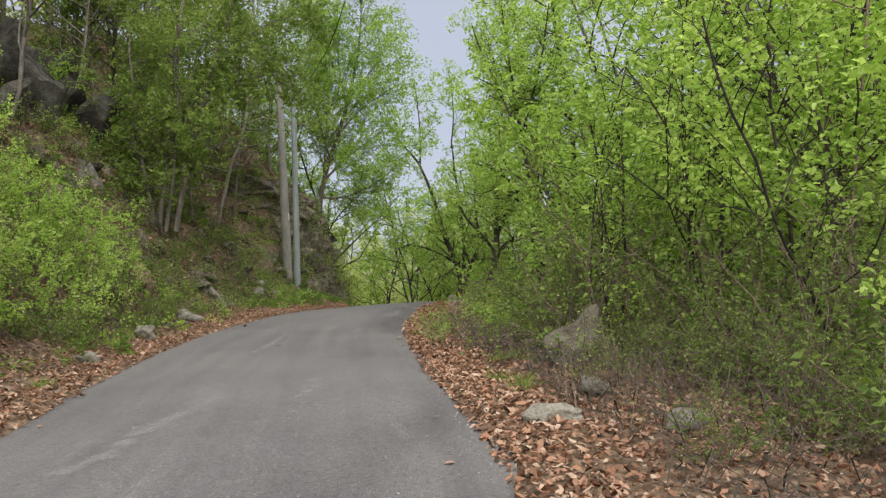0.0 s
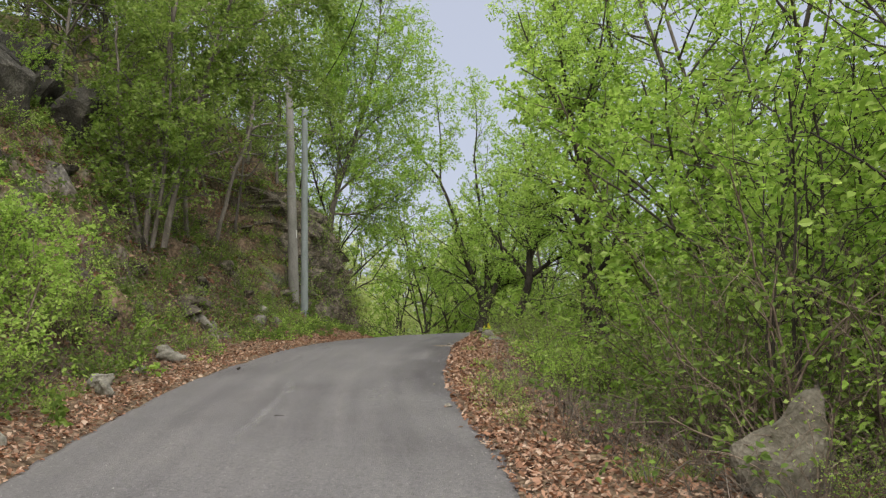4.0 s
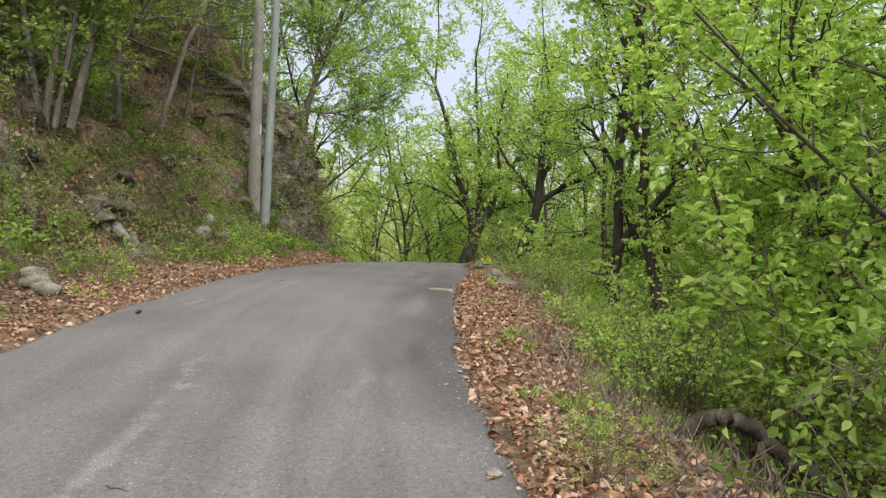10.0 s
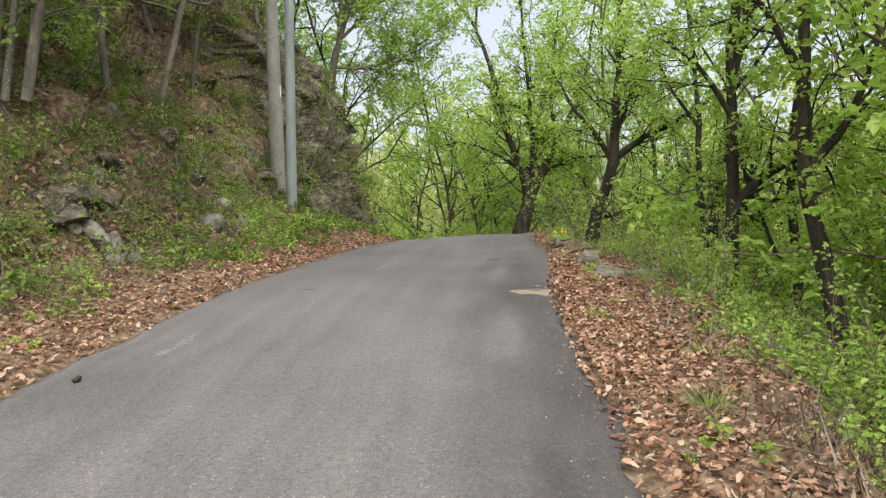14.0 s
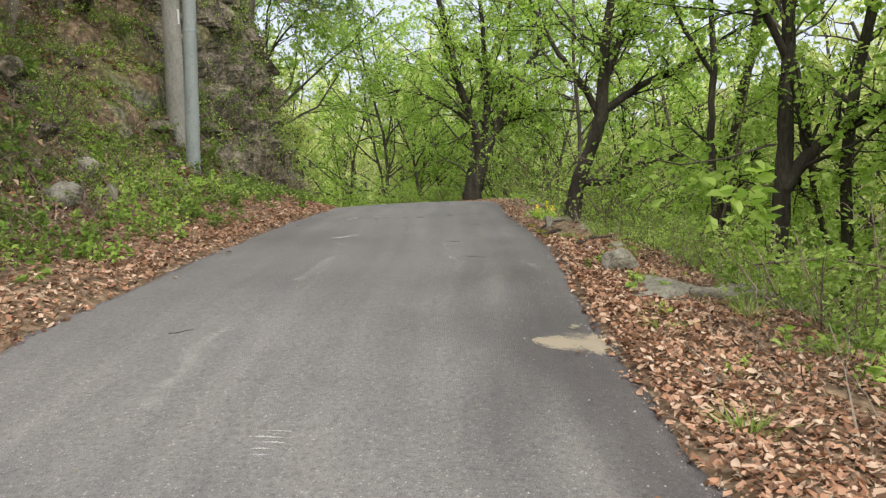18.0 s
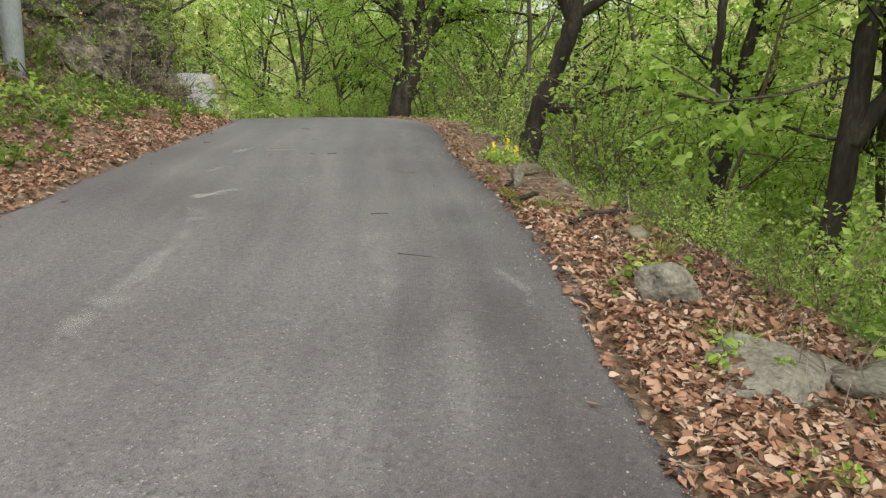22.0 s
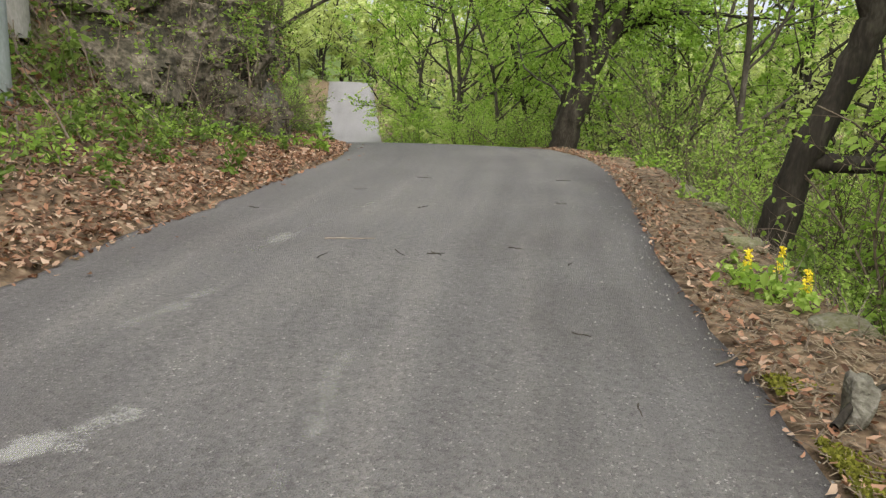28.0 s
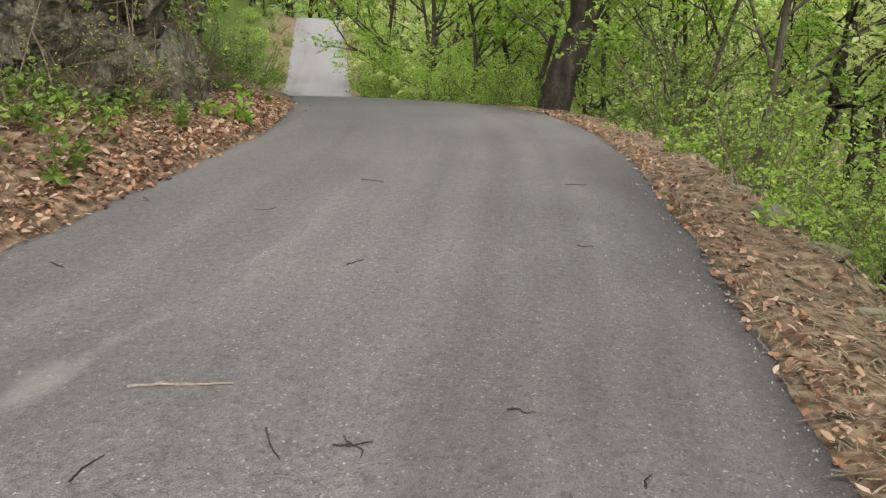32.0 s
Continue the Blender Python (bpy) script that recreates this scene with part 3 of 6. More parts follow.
def bezier(points, n):
    """A smooth line through points."""
    p = np.asarray(points, float)
    t = np.linspace(0, len(p) - 1, n)
    i = np.clip(t.astype(int), 0, len(p) - 2)
    u = (t - i)[:, None]
    ext = np.concatenate([[2 * p[0] - p[1]], p, [2 * p[-1] - p[-2]]])
    a, b_, c, d = ext[i], ext[i + 1], ext[i + 2], ext[i + 3]
    return 0.5 * (2 * b_ + (c - a) * u + (2 * a - 5 * b_ + 4 * c - d) * u ** 2 + (3 * b_ - a - 3 * c + d) * u ** 3)


def grown_tree(name, seed, limbs, bark, leafsize, label, twigs=5, reach=1.5, leaf=None):
    """A tree with its own limbs: each a line of places, start and end radius."""
    base = np.array(limbs[0][0][0], float)
    base[2] = float(height(base[0], base[1])) - 0.1
    w = Wood(seed, False)
    for k, (pts, r0, r1) in enumerate(limbs):
        if k:
            w.cut()
        pts = np.array(pts, float)
        if k == 0:
            pts = np.concatenate([[base], pts[1:]]) if pts[0][2] <= base[2] + 0.3 else np.concatenate([[base - 0.0], pts])
        line = bezier(pts, 5 * len(pts))
        line += w.r.normal(0, 0.015 + 0.05 * r0, line.shape) * np.linspace(0, 1, len(line))[:, None]
        rad = np.linspace(r0, r1, len(line))
        if k == 0:
            rad[:3] *= (1.45, 1.2, 1.07)
        w.tube(line - base, rad * (1 + 0.06 * w.r.normal(0, 1, len(rad))), 11 if r0 > 0.08 else 7)
        length = np.linalg.norm(np.diff(line, axis=0), axis=1).sum()
        if k == 0 and twigs:
            continue
        for c in range(int(twigs * length / 2) + 2):
            q = w.r.rand() * 0.85 + 0.15
            i = int(q * (len(line) - 2))
            d = line[i + 1] - line[i]
            d = d / np.linalg.norm(d) + w.r.normal(0, 0.75, 3)
            w.grow(line[i] - base, d, reach * (0.6 + 0.7 * w.r.rand()), max(0.008, rad[i] * 0.35), 0, TIPS)
    ob = plant(name, w, leafsize, bark, leaf or LEAF_SPRING, label, "tree", flat=0.6)
    ob.matrix_basis = pose(*base)
    return ob


rnd = np.random.RandomState(5)
bank_tree = [tall_tree(11 + i, 9, 0.085, 0.10, BARK_GREY, LEAF_MID, "slender grey-barked tree in fresh leaf leaning out from the bank") for i in range(3)]
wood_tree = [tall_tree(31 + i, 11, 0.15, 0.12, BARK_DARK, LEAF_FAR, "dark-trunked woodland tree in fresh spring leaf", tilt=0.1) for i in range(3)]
sapling = [tall_tree(41 + i, 6.5, 0.045, 0.088, TWIG, LEAF_SPRING, "thin sapling with airy bright green leaves beside the lane", spec=AIRY, tilt=0.12, fine=True) for i in range(3)]
tall_airy = [tall_tree(46 + i, 11, 0.085, 0.108, BARK_BROWN, LEAF_SPRING, "tall airy tree with thin dark limbs in bright spring leaf", spec=AIRY, tilt=0.1) for i in range(2)]
far_tree = [tall_tree(51 + i, 13, 0.12, 0.25, BARK_DARK, LEAF_FAR, "distant woodland tree with haze painted into its pale spring leaf", spec=FAR, split=False) for i in range(4)]
bush = [shrub(71 + i, 2.6, 5, 0.078, LEAF_SPRING, "leafy shrub with thin brown stems beside the lane", fine=i == 0) for i in range(3)]
low_bush = [shrub(91 + i, 1.0, 5, 0.058, LEAF_DEEP, "low green shrub growing among dead leaves", 0.9, joined=True) for i in range(3)]
herb = [shrub(111 + i, 0.28, 4, 0.06, LEAF_SPRING if i else LEAF_DEEP, "small fresh green herb among dead leaves", 1.1, HERB, "herb", LEAF_DEEP, fine=True) for i in range(3)]
bank_herb = [shrub(121 + i, 0.34, 5, 0.06, (LEAF_MID, LEAF_DEEP, LEAF_DEEP)[i], "broad-leaved green weed growing on the bank", 1.2, HERB, "herb", LEAF_DEEP, joined=True, fine=True) for i in range(3)]
bramble = [shrub(131 + i, 1.9, 9, 0.05, LEAF_SPRING, "tangle of bare brown bramble canes at the verge", 1.2, BARE, "bramble", joined=True) for i in range(2)]

THICKET = [(9, 0.13, -0.035, 8, 0.65, 0.15, 4, 0, 0.6), (6, 0.18, -0.02, 5, 0.7, 0.2, 3, 2.2, 0.5), (4, 0.25, 0.0, 0, 0.6, 0, 3, 9, 0)]
MAT = [(5, 0.2, -0.03, 6, 0.8, 0.1, 3, 0, 0.6), (3, 0.25, -0.02, 4, 0.8, 0.1, 3, 9, 0.5), (2, 0.3, 0.0, 0, 0.6, 0, 0, 16, 0)]
# the third kind has dull leaves: shade near the ground put into their colour
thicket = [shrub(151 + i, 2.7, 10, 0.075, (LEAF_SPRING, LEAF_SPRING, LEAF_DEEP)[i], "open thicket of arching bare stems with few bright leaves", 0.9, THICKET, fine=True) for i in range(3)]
bank_mat = [shrub(161 + i, 0.75, 9, 0.05, (LEAF_MID, LEAF_SPRING, LEAF_MID)[i], "low tangle of brown twigs and small leaves on the bank", 1.5, MAT, "twig_tangle", joined=True) for i in range(3)]
fresh_bush = [shrub(171 + i, 1.2, 7, 0.05, (LEAF_SPRING, LEAF_MID)[i], "fine-leaved bright green shrub at the ravine edge", 0.9, joined=True) for i in range(2)]
canopy_tree = [tall_tree(181 + i, 9.5, 0.09, 0.105, BARK_GREY, LEAF_MID, "slender tree with dense canopy leaning out from the rocky bank", spec=DENSE) for i in range(2)]

spots, used = [], set()


def open_ground(x, y):
    """The leaf-strewn hollow in front of the fallen limb, free of shrubs."""
    return 11.5 < y < 18.9 and 0.22 < (x - 1.1) / (y - 8.6) < 0.52


def scatter(kinds, n, ylo, yhi, side_, dlo, dhi, slo, shi, gap=1.0, lean=4, tip=0.0, sink=0.12):
    made = 0
    for step in range(n * 12):
        if made >= n:
            break
        y = rnd.uniform(ylo, yhi)
        d = rnd.uniform(dlo, dhi)
        x = float(EDGE_L(y)) - d if side_ == "L" else float(EDGE_R(y)) + d
        if side_ == "R" and kinds[0] not in herb and open_ground(x, y):
            continue
        if any((x - a) ** 2 + (y - b) ** 2 < gap * gap for a, b in spots):
            continue
        spots.append((x, y))
        kind = kinds[rnd.randint(len(kinds))]
        put(kind, x, y, rnd.uniform(0, 360), rnd.uniform(slo, shi), sink, (rnd.uniform(-lean, lean), tip + rnd.uniform(-lean, lean)), first=kind.name not in used)
        used.add(kind.name)
        made += 1


# ---- trees that stand out, limb by limb ----
grown_tree("tree", 201, [
    ([(1.69, 49.4, 0.0), (1.9, 49.4, 1.4), (2.28, 49.4, 2.7)], 0.40, 0.33),
    ([(2.2, 49.4, 2.5), (1.9, 49.4, 4.0), (1.3, 49.1, 5.6), (0.85, 48.9, 7.6), (0, 48.7, 10.2), (-1.3, 48.6, 12.0)], 0.21, 0.05),
    ([(2.28, 49.4, 2.7), (2.45, 49.6, 5.0), (2.3, 49.8, 8.2), (2, 50, 12.0)], 0.17, 0.04),
    ([(2.3, 49.4, 2.6), (3.02, 49.4, 4.1), (3.8, 49.4, 5.7), (4.6, 49.4, 7.2), (5.3, 49.6, 10.0)], 0.20, 0.05),
    ([(2.8, 49.4, 3.8), (4.5, 49, 4.4), (7, 48.6, 4.3)], 0.10, 0.03),
    ([(1.9, 49.4, 3.9), (0.9, 49, 4.6), (-0.7, 48.6, 5.2), (-1.9, 48.4, 5.0)], 0.09, 0.025),
    ([(3.5, 49.4, 5.2), (3.3, 49.2, 7.8), (3.7, 49, 11.0)], 0.10, 0.03),
    ([(0, 48.7, 10.2), (0.1, 48.8, 13.0), (-0.1, 48.8, 16.0)], 0.06, 0.015),
    ([(2, 50, 11.5), (2.3, 50, 14.0), (2.1, 50, 17.0)], 0.05, 0.015),
    ([(5.1, 49.6, 9.5), (5.5, 49.6, 12.5), (5.3, 49.6, 15.5)], 0.05, 0.015),
    ([(-0.7, 48.6, 11.2), (-2.1, 48.6, 13.2), (-2.9, 48.6, 15.4)], 0.05, 0.015)],
    BARK_DARK, 0.115, "dark many-limbed tree with forked trunk past the crest", 5, 1.8)
grown_tree("tree", 202, [
    ([(3.3, 36.4, 1.0), (3.42, 36.4, 1.7), (3.6, 36.4, 2.4), (3.95, 36.4, 3.3), (4.05, 36.4, 4.0)], 0.19, 0.15),
    ([(4.03, 36.4, 3.8), (4.12, 36.4, 5.3), (4.3, 36.5, 7.4), (4.1, 36.6, 9.5)], 0.15, 0.04),
    ([(3.62, 36.4, 2.1), (4.2, 36.2, 2.15), (4.9, 36.0, 2.5), (5.8, 35.9, 2.7)], 0.11, 0.04),
    ([(4.03, 36.4, 3.7), (4.9, 36.3, 4.3), (5.9, 36.2, 4.8), (7.2, 36.2, 5.6)], 0.11, 0.03),
    ([(4.0, 36.4, 3.6), (3.5, 36.2, 4.4), (2.9, 36.0, 5.1), (2.3, 35.9, 6.2)], 0.09, 0.03),
    ([(4.05, 36.4, 4.3), (4.6, 36.6, 5.6), (5.2, 36.8, 7.2)], 0.09, 0.03)],
    BARK_DARK, 0.095, "leaning dark-barked tree with forked limbs at the ravine edge", 6, 1.5)
grown_tree("tree", 203, [
    ([(5.45, 30.3, 0.5), (5.5, 30.3, 2.0), (5.5, 30.3, 3.6), (5.5, 30.3, 5.2), (5.7, 30.3, 9.0)], 0.17, 0.08),
    ([(5.5, 30.3, 2.2), (5.9, 30.2, 2.8), (6.6, 30.1, 3.3), (7.3, 30, 3.9), (8.4, 30, 4.3)], 0.13, 0.04),
    ([(5.5, 30.3, 4.2), (4.8, 30.1, 5.2), (4.0, 30, 5.8)], 0.07, 0.02),
    ([(5.5, 30.3, 5.0), (6.0, 30.5, 6.6), (6.6, 30.7, 8.4)], 0.09, 0.03),
    ([(5.6, 30.3, 6.5), (5.0, 30.2, 8.2), (4.6, 30.1, 9.8)], 0.07, 0.02),
    ([(5.7, 30.3, 8.8), (5.3, 30.3, 11.0), (5.0, 30.2, 13.5)], 0.07, 0.02),
    ([(5.7, 30.3, 8.4), (6.4, 30.5, 10.5), (6.9, 30.6, 12.5)], 0.06, 0.02),
    ([(5.6, 30.3, 7.5), (4.6, 30.2, 9.8), (3.9, 30, 11.8)], 0.06, 0.02)],
    BARK_DARK, 0.095, "upright dark tree trunk with side limbs on the ravine slope", 8, 1.7)
grown_tree("tree", 204, [
    ([(6.2, 34.6, -0.5), (6.15, 34.6, 1.2), (5.95, 34.6, 3.0), (5.95, 34.6, 5.0), (5.6, 34.6, 8.5)], 0.13, 0.05),
    ([(6.25, 34.7, 0.6), (6.4, 34.7, 2.2), (6.6, 34.7, 3.8), (6.9, 34.7, 5.6), (7.1, 34.8, 9.0)], 0.14, 0.05),
    ([(5.95, 34.6, 4.4), (5.2, 34.4, 5.4), (4.6, 34.2, 6.6)], 0.06, 0.02),
    ([(6.8, 34.7, 5.2), (7.6, 34.6, 6.2), (8.2, 34.6, 7.4)], 0.06, 0.02)],
    BARK_DARK, 0.095, "twin-stemmed dark tree rising from the ravine", 6, 1.5)
grown_tree("tree", 205, [
    ([(5.6, 25.2, -0.8), (5.35, 25.1, 0.8), (5.05, 25, 2.0), (4.85, 25, 3.0), (4.85, 25, 4.7), (4.6, 25, 7.5)], 0.16, 0.06),
    ([(4.85, 25, 2.9), (5.4, 24.9, 3.6), (5.8, 24.8, 4.8)], 0.08, 0.03),
    ([(4.85, 25, 4.2), (4.2, 24.8, 5.2), (3.5, 24.6, 5.8)], 0.07, 0.02),
    ([(4.8, 25, 5.2), (5.2, 25.3, 6.8), (5.4, 25.6, 8.2)], 0.06, 0.02),
    ([(4.6, 25, 7.3), (4.4, 25, 9.6), (4.3, 25.2, 12.0)], 0.055, 0.015),
    ([(4.7, 25, 6.5), (3.9, 25, 8.6), (3.3, 25, 10.4)], 0.05, 0.015),
    ([(4.7, 25, 6.8), (5.5, 25.2, 9.2), (5.9, 25.4, 11.4)], 0.05, 0.015)],
    BARK_DARK, 0.09, "crooked dark tree leaning over the leaf-covered verge", 8, 1.6)
grown_tree("tree", 206, [
    ([(-7.74, 26.3, 4.9), (-7.5, 26.3, 6.4), (-7.3, 26.2, 7.6), (-6.9, 26.1, 10.5), (-6.2, 26, 14)], 0.10, 0.04),
    ([(-7.2, 26.3, 4.5), (-6.8, 26.3, 6.4), (-6.45, 26.2, 7.5), (-5.6, 26, 10), (-4.6, 25.8, 12.6)], 0.095, 0.03),
    ([(-7.9, 26.4, 4.5), (-8.3, 26.4, 6.8), (-8.5, 26.3, 8.2), (-8.6, 26.2, 12)], 0.08, 0.03),
    ([(-7.5, 26.2, 4.5), (-7.1, 26.1, 6.6), (-6.9, 26, 8.6), (-6.6, 25.6, 12)], 0.07, 0.03),
    ([(-6.9, 26.2, 8.5), (-5.8, 26.6, 9.4), (-4.4, 27.4, 10.0), (-3.2, 28.2, 10.2)], 0.05, 0.02),
    ([(-5.6, 26, 10), (-4.8, 27.2, 11.4), (-3.6, 28.6, 12.6), (-2.8, 29.6, 13.4)], 0.05, 0.015),
    ([(-6.9, 26.1, 10.5), (-6.2, 27.6, 12.4), (-5.4, 29.4, 14.2), (-4.8, 30.6, 15.6)], 0.05, 0.015),
    ([(-6.2, 26.1, 8.8), (-5.6, 27.6, 9.6), (-5.0, 29.2, 10.6), (-4.4, 30.8, 11.4)], 0.05, 0.015)],
    BARK_GREY, 0.125, "clump of pale slanting trunks high on the bank", 6, 2.0, leaf=LEAF_MID)
grown_tree("tree", 207, [
    ([(-5.53, 43.5, 7.42), (-4.97, 43.5, 9.54), (-3.86, 43.5, 12.60), (-2.75, 43.5, 16.30)], 0.17, 0.07),
    ([(-5.25, 43.5, 8.43), (-4.97, 43.5, 11.21), (-4.60, 43.5, 14.91)], 0.10, 0.04),
    ([(-5.06, 43.5, 8.99), (-3.68, 43.3, 10.10), (-2.20, 43.1, 11.02)], 0.07, 0.03),
    ([(-4.42, 43.5, 11.21), (-2.93, 43.3, 12.69), (-1.27, 43.1, 13.61)], 0.06, 0.02),
    ([(-5.53, 43.5, 7.88), (-4.04, 43.3, 7.79), (-2.20, 43.0, 8.43), (-0.53, 42.6, 9.54)], 0.06, 0.02),
    ([(-4.79, 43.5, 9.91), (-5.34, 43.1, 12.60), (-5.71, 43.0, 15.83)], 0.06, 0.02),
    ([(-3.0, 43.5, 15.4), (-2.6, 43.4, 18.0), (-2.5, 43.3, 20.5)], 0.07, 0.02),
    ([(-4.3, 43.5, 15.0), (-4.9, 43.3, 17.8), (-5.2, 43.2, 20.0)], 0.06, 0.02),
    ([(-3.40, 43.5, 13.61), (-2.01, 43.3, 15.09), (-0.90, 43.1, 16.39)], 0.05, 0.02),
    ([(-3.68, 43.5, 13.06), (-4.04, 43.5, 15.37), (-4.04, 43.5, 17.22)], 0.06, 0.02)],
    BARK_GREY, 0.11, "slanting thin-limbed tree leaning out above the rock nose", 12, 2.6)

spots += [(3.1 + 0.35 * i, 6.5 + 0.45 * j) for i in range(5) for j in range(11)]
spots += [(1.7, 49.4), (1.5, 48.6), (1.2, 47.8), (3.3, 36.4), (5.45, 30.3), (6.2, 34.6), (4.05, 25), (-7.7, 26.3), (-5.14, 35.5), (-5.98, 37.0)]
spots += [(1.0 + (y_ - 9) * 0.33 + dx, y_) for y_ in np.arange(13, 20, 0.45).tolist() for dx in (-0.4, 0.1, 0.6, 1.1, 1.6)]
scatter(canopy_tree, 4, 14, 23, "L", 6.5, 9.5, 0.9, 1.15, 1.4, 5, 14)
scatter(canopy_tree, 7, 23, 33, "L", 5.8, 9.5, 0.9, 1.2, 1.4, 5, 12)
scatter(canopy_tree, 5, 36, 46, "L", 4.8, 8.5, 0.8, 1.1, 1.3, 5, 10)
scatter(tall_airy, 5, 57, 76, "R", 1.5, 6, 1.2, 1.5, 1.8, 4)
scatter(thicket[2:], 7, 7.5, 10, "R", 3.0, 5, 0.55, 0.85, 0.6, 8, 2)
scatter(thicket, 9, 10.5, 14, "R", 2.7, 5, 0.65, 0.95, 0.6, 8, 0)
scatter(thicket, 18, 13.5, 21, "R", 2.5, 5.0, 0.7, 1.0, 0.6, 8, 2)
scatter(bush, 16, 20, 43, "R", 4.5, 11, 1.0, 1.7, 1.0, 6)
scatter(thicket, 12, 29, 46, "R", 2.2, 5.5, 0.8, 1.2, 0.8, 10, -4)
scatter(far_tree, 4, 64, 86, "R", 1.5, 9, 1.3, 1.6, 2.0, 4)
scatter(bush, 6, 11, 22, "R", 5.5, 8, 1.5, 2.0, 1.0, 6, -2)
scatter(tall_airy, 8, 12.5, 23, "R", 6.5, 10.5, 1.2, 1.6, 1.4, 5, -3)
for i, (x, y, s) in enumerate([(8.6, 25.5, 1.35), (7.6, 31.6, 1.5), (5.2, 45.5, 1.2)]):
    spots.append((x, y))
    put(tall_airy[i % 2], x, y, 70 * i, s, 0.15, (2, -4))
scatter(bush, 9, 14, 21, "L", 2.0, 3.8, 0.6, 0.95, 0.7, 6, 10)
scatter(bank_mat, 40, 11, 34, "L", 3.5, 10, 0.7, 1.3, 0.5, 10, 10)
scatter(fresh_bush, 16, 18.5, 29, "R", 2.1, 5.0, 0.7, 1.4, 0.4, 6)
scatter(low_bush, 20, 49, 80, "L", 1.6, 5, 0.8, 1.9, 0.6)
scatter(fresh_bush, 22, 49, 84, "R", 0.6, 4.5, 0.8, 1.6, 0.6)
scatter(fresh_bush, 12, 56, 100, "L", 1.2, 4.5, 1.0, 1.9, 0.8)
scatter(fresh_bush, 12, 26.5, 31.5, "R", 1.3, 2.5, 0.35, 0.7, 0.3, 6)
scatter(fresh_bush, 30, 17, 47, "R", 1.9, 5.5, 0.6, 1.2, 0.5, 6)
scatter(bank_tree, 2, 9, 16, "L", 5.5, 7.5, 0.85, 1.1, 1.2, 6, 14)
scatter(bank_tree, 3, 14, 24, "L", 5.8, 8, 0.8, 1.1, 1.6, 6, 12)
scatter(bank_tree, 18, 10, 34, "L", 7, 14, 0.9, 1.35, 1.6, 6, 8)
scatter(bank_tree, 20, 33, 52, "L", 4.6, 13, 1.0, 1.4, 1.5, 6, 10)
scatter(tall_airy, 9, 14, 26, "R", 4.2, 9, 1.1, 1.5, 1.6, 5, -3)
scatter(tall_airy, 3, 27, 33, "R", 5.5, 11, 0.85, 1.25, 1.8, 5, -2)
scatter(tall_airy, 3, 27, 38, "R", 6, 12, 0.9, 1.25, 1.8, 5, -2)
scatter(tall_airy, 10, 47, 64, "L", 2.2, 9, 0.9, 1.3, 1.5, 5, 4)
scatter(tall_airy, 9, 44, 70, "R", 2.2, 9, 0.9, 1.3, 1.8, 5)
scatter(sapling, 4, 10, 16, "R", 4.0, 5.2, 0.7, 0.95, 1.0, 4, -3)
scatter(low_bush, 30, 5, 20, "L", 1.3, 4.5, 0.8, 1.5, 0.5)
scatter(low_bush, 30, 20, 46, "L", 2.6, 7.5, 0.6, 1.2, 0.6)
scatter(bramble, 14, 8, 21, "L", 1.8, 4.5, 0.5, 0.8, 0.5, 10, 8)
scatter(bush, 18, 7, 20, "L", 1.7, 5.2, 0.45, 0.8, 0.7, 6, 10)
scatter(bush, 7, 21, 46, "L", 4.4, 9, 0.5, 0.9, 0.9, 6, 8)
scatter(bush, 7, 7, 22, "L", 5, 10, 0.6, 1.1, 0.9, 6, 10)
scatter(bush, 6, 9, 25, "R", 3.6, 6.5, 0.7, 1.2, 0.8, 6, -4)
scatter(sapling, 13, 9.5, 27, "R", 4.6, 9, 0.75, 1.25, 0.9, 6, -3)
scatter(wood_tree, 13, 26, 62, "R", 5.5, 15, 0.75, 1.15, 2.4, 7)
scatter(low_bush, 14, 19, 52, "R", 1.5, 5, 0.6, 1.3, 0.5)
scatter(sapling, 9, 26, 52, "R", 3, 8, 0.55, 0.9, 1.2, 6)
scatter(low_bush, 13, 38, 45.5, "L", 1.1, 2.8, 0.4, 0.9, 0.35, 12)
scatter(bramble, 10, 38, 45, "L", 1.3, 2.8, 0.4, 0.7, 0.3, 14, 20)
scatter(bank_mat, 44, 37.5, 46.5, "L", 1.3, 4.2, 0.7, 1.3, 0.2, 14, 35)
scatter(bramble, 14, 9, 27, "R", 2.5, 4.6, 0.7, 1.1, 0.8, 10)
scatter(bramble, 7, 26, 42, "R", 1.6, 4, 0.5, 0.8, 0.8, 10)
scatter(bramble, 16, 8, 44, "L", 2.6, 6, 0.5, 0.8, 0.8, 10)
scatter(bank_mat, 46, 7, 24, "L", 1.5, 6.5, 0.7, 1.4, 0.35, 10, 10)
scatter(bank_mat, 44, 22, 45, "L", 2.0, 8, 0.6, 1.3, 0.35, 10, 10)
scatter(bramble, 12, 6, 12.5, "R", 1.0, 3.4, 0.3, 0.55, 0.15, 10)
# low growth by the verge, its shade carried by the duller leaf colour
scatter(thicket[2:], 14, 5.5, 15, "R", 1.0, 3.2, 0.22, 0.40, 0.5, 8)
scatter(herb, 60, 5, 45, "L", 0.5, 3.4, 0.8, 1.9, 0.3, sink=0.02)
scatter(bank_herb, 95, 9, 39, "L", 2.2, 8.5, 0.8, 2.2, 0.3, 20, 15, sink=0.03)
scatter(bank_herb, 26, 27, 39, "L", 0.9, 3.0, 0.7, 1.5, 0.25, 10, 8, sink=0.03)
scatter(herb, 34, 27, 38, "L", 0.8, 2.8, 0.8, 1.6, 0.3, sink=0.02)
scatter(herb, 30, 6, 44, "R", 0.5, 2.4, 0.6, 1.4, 0.3, sink=0.02)
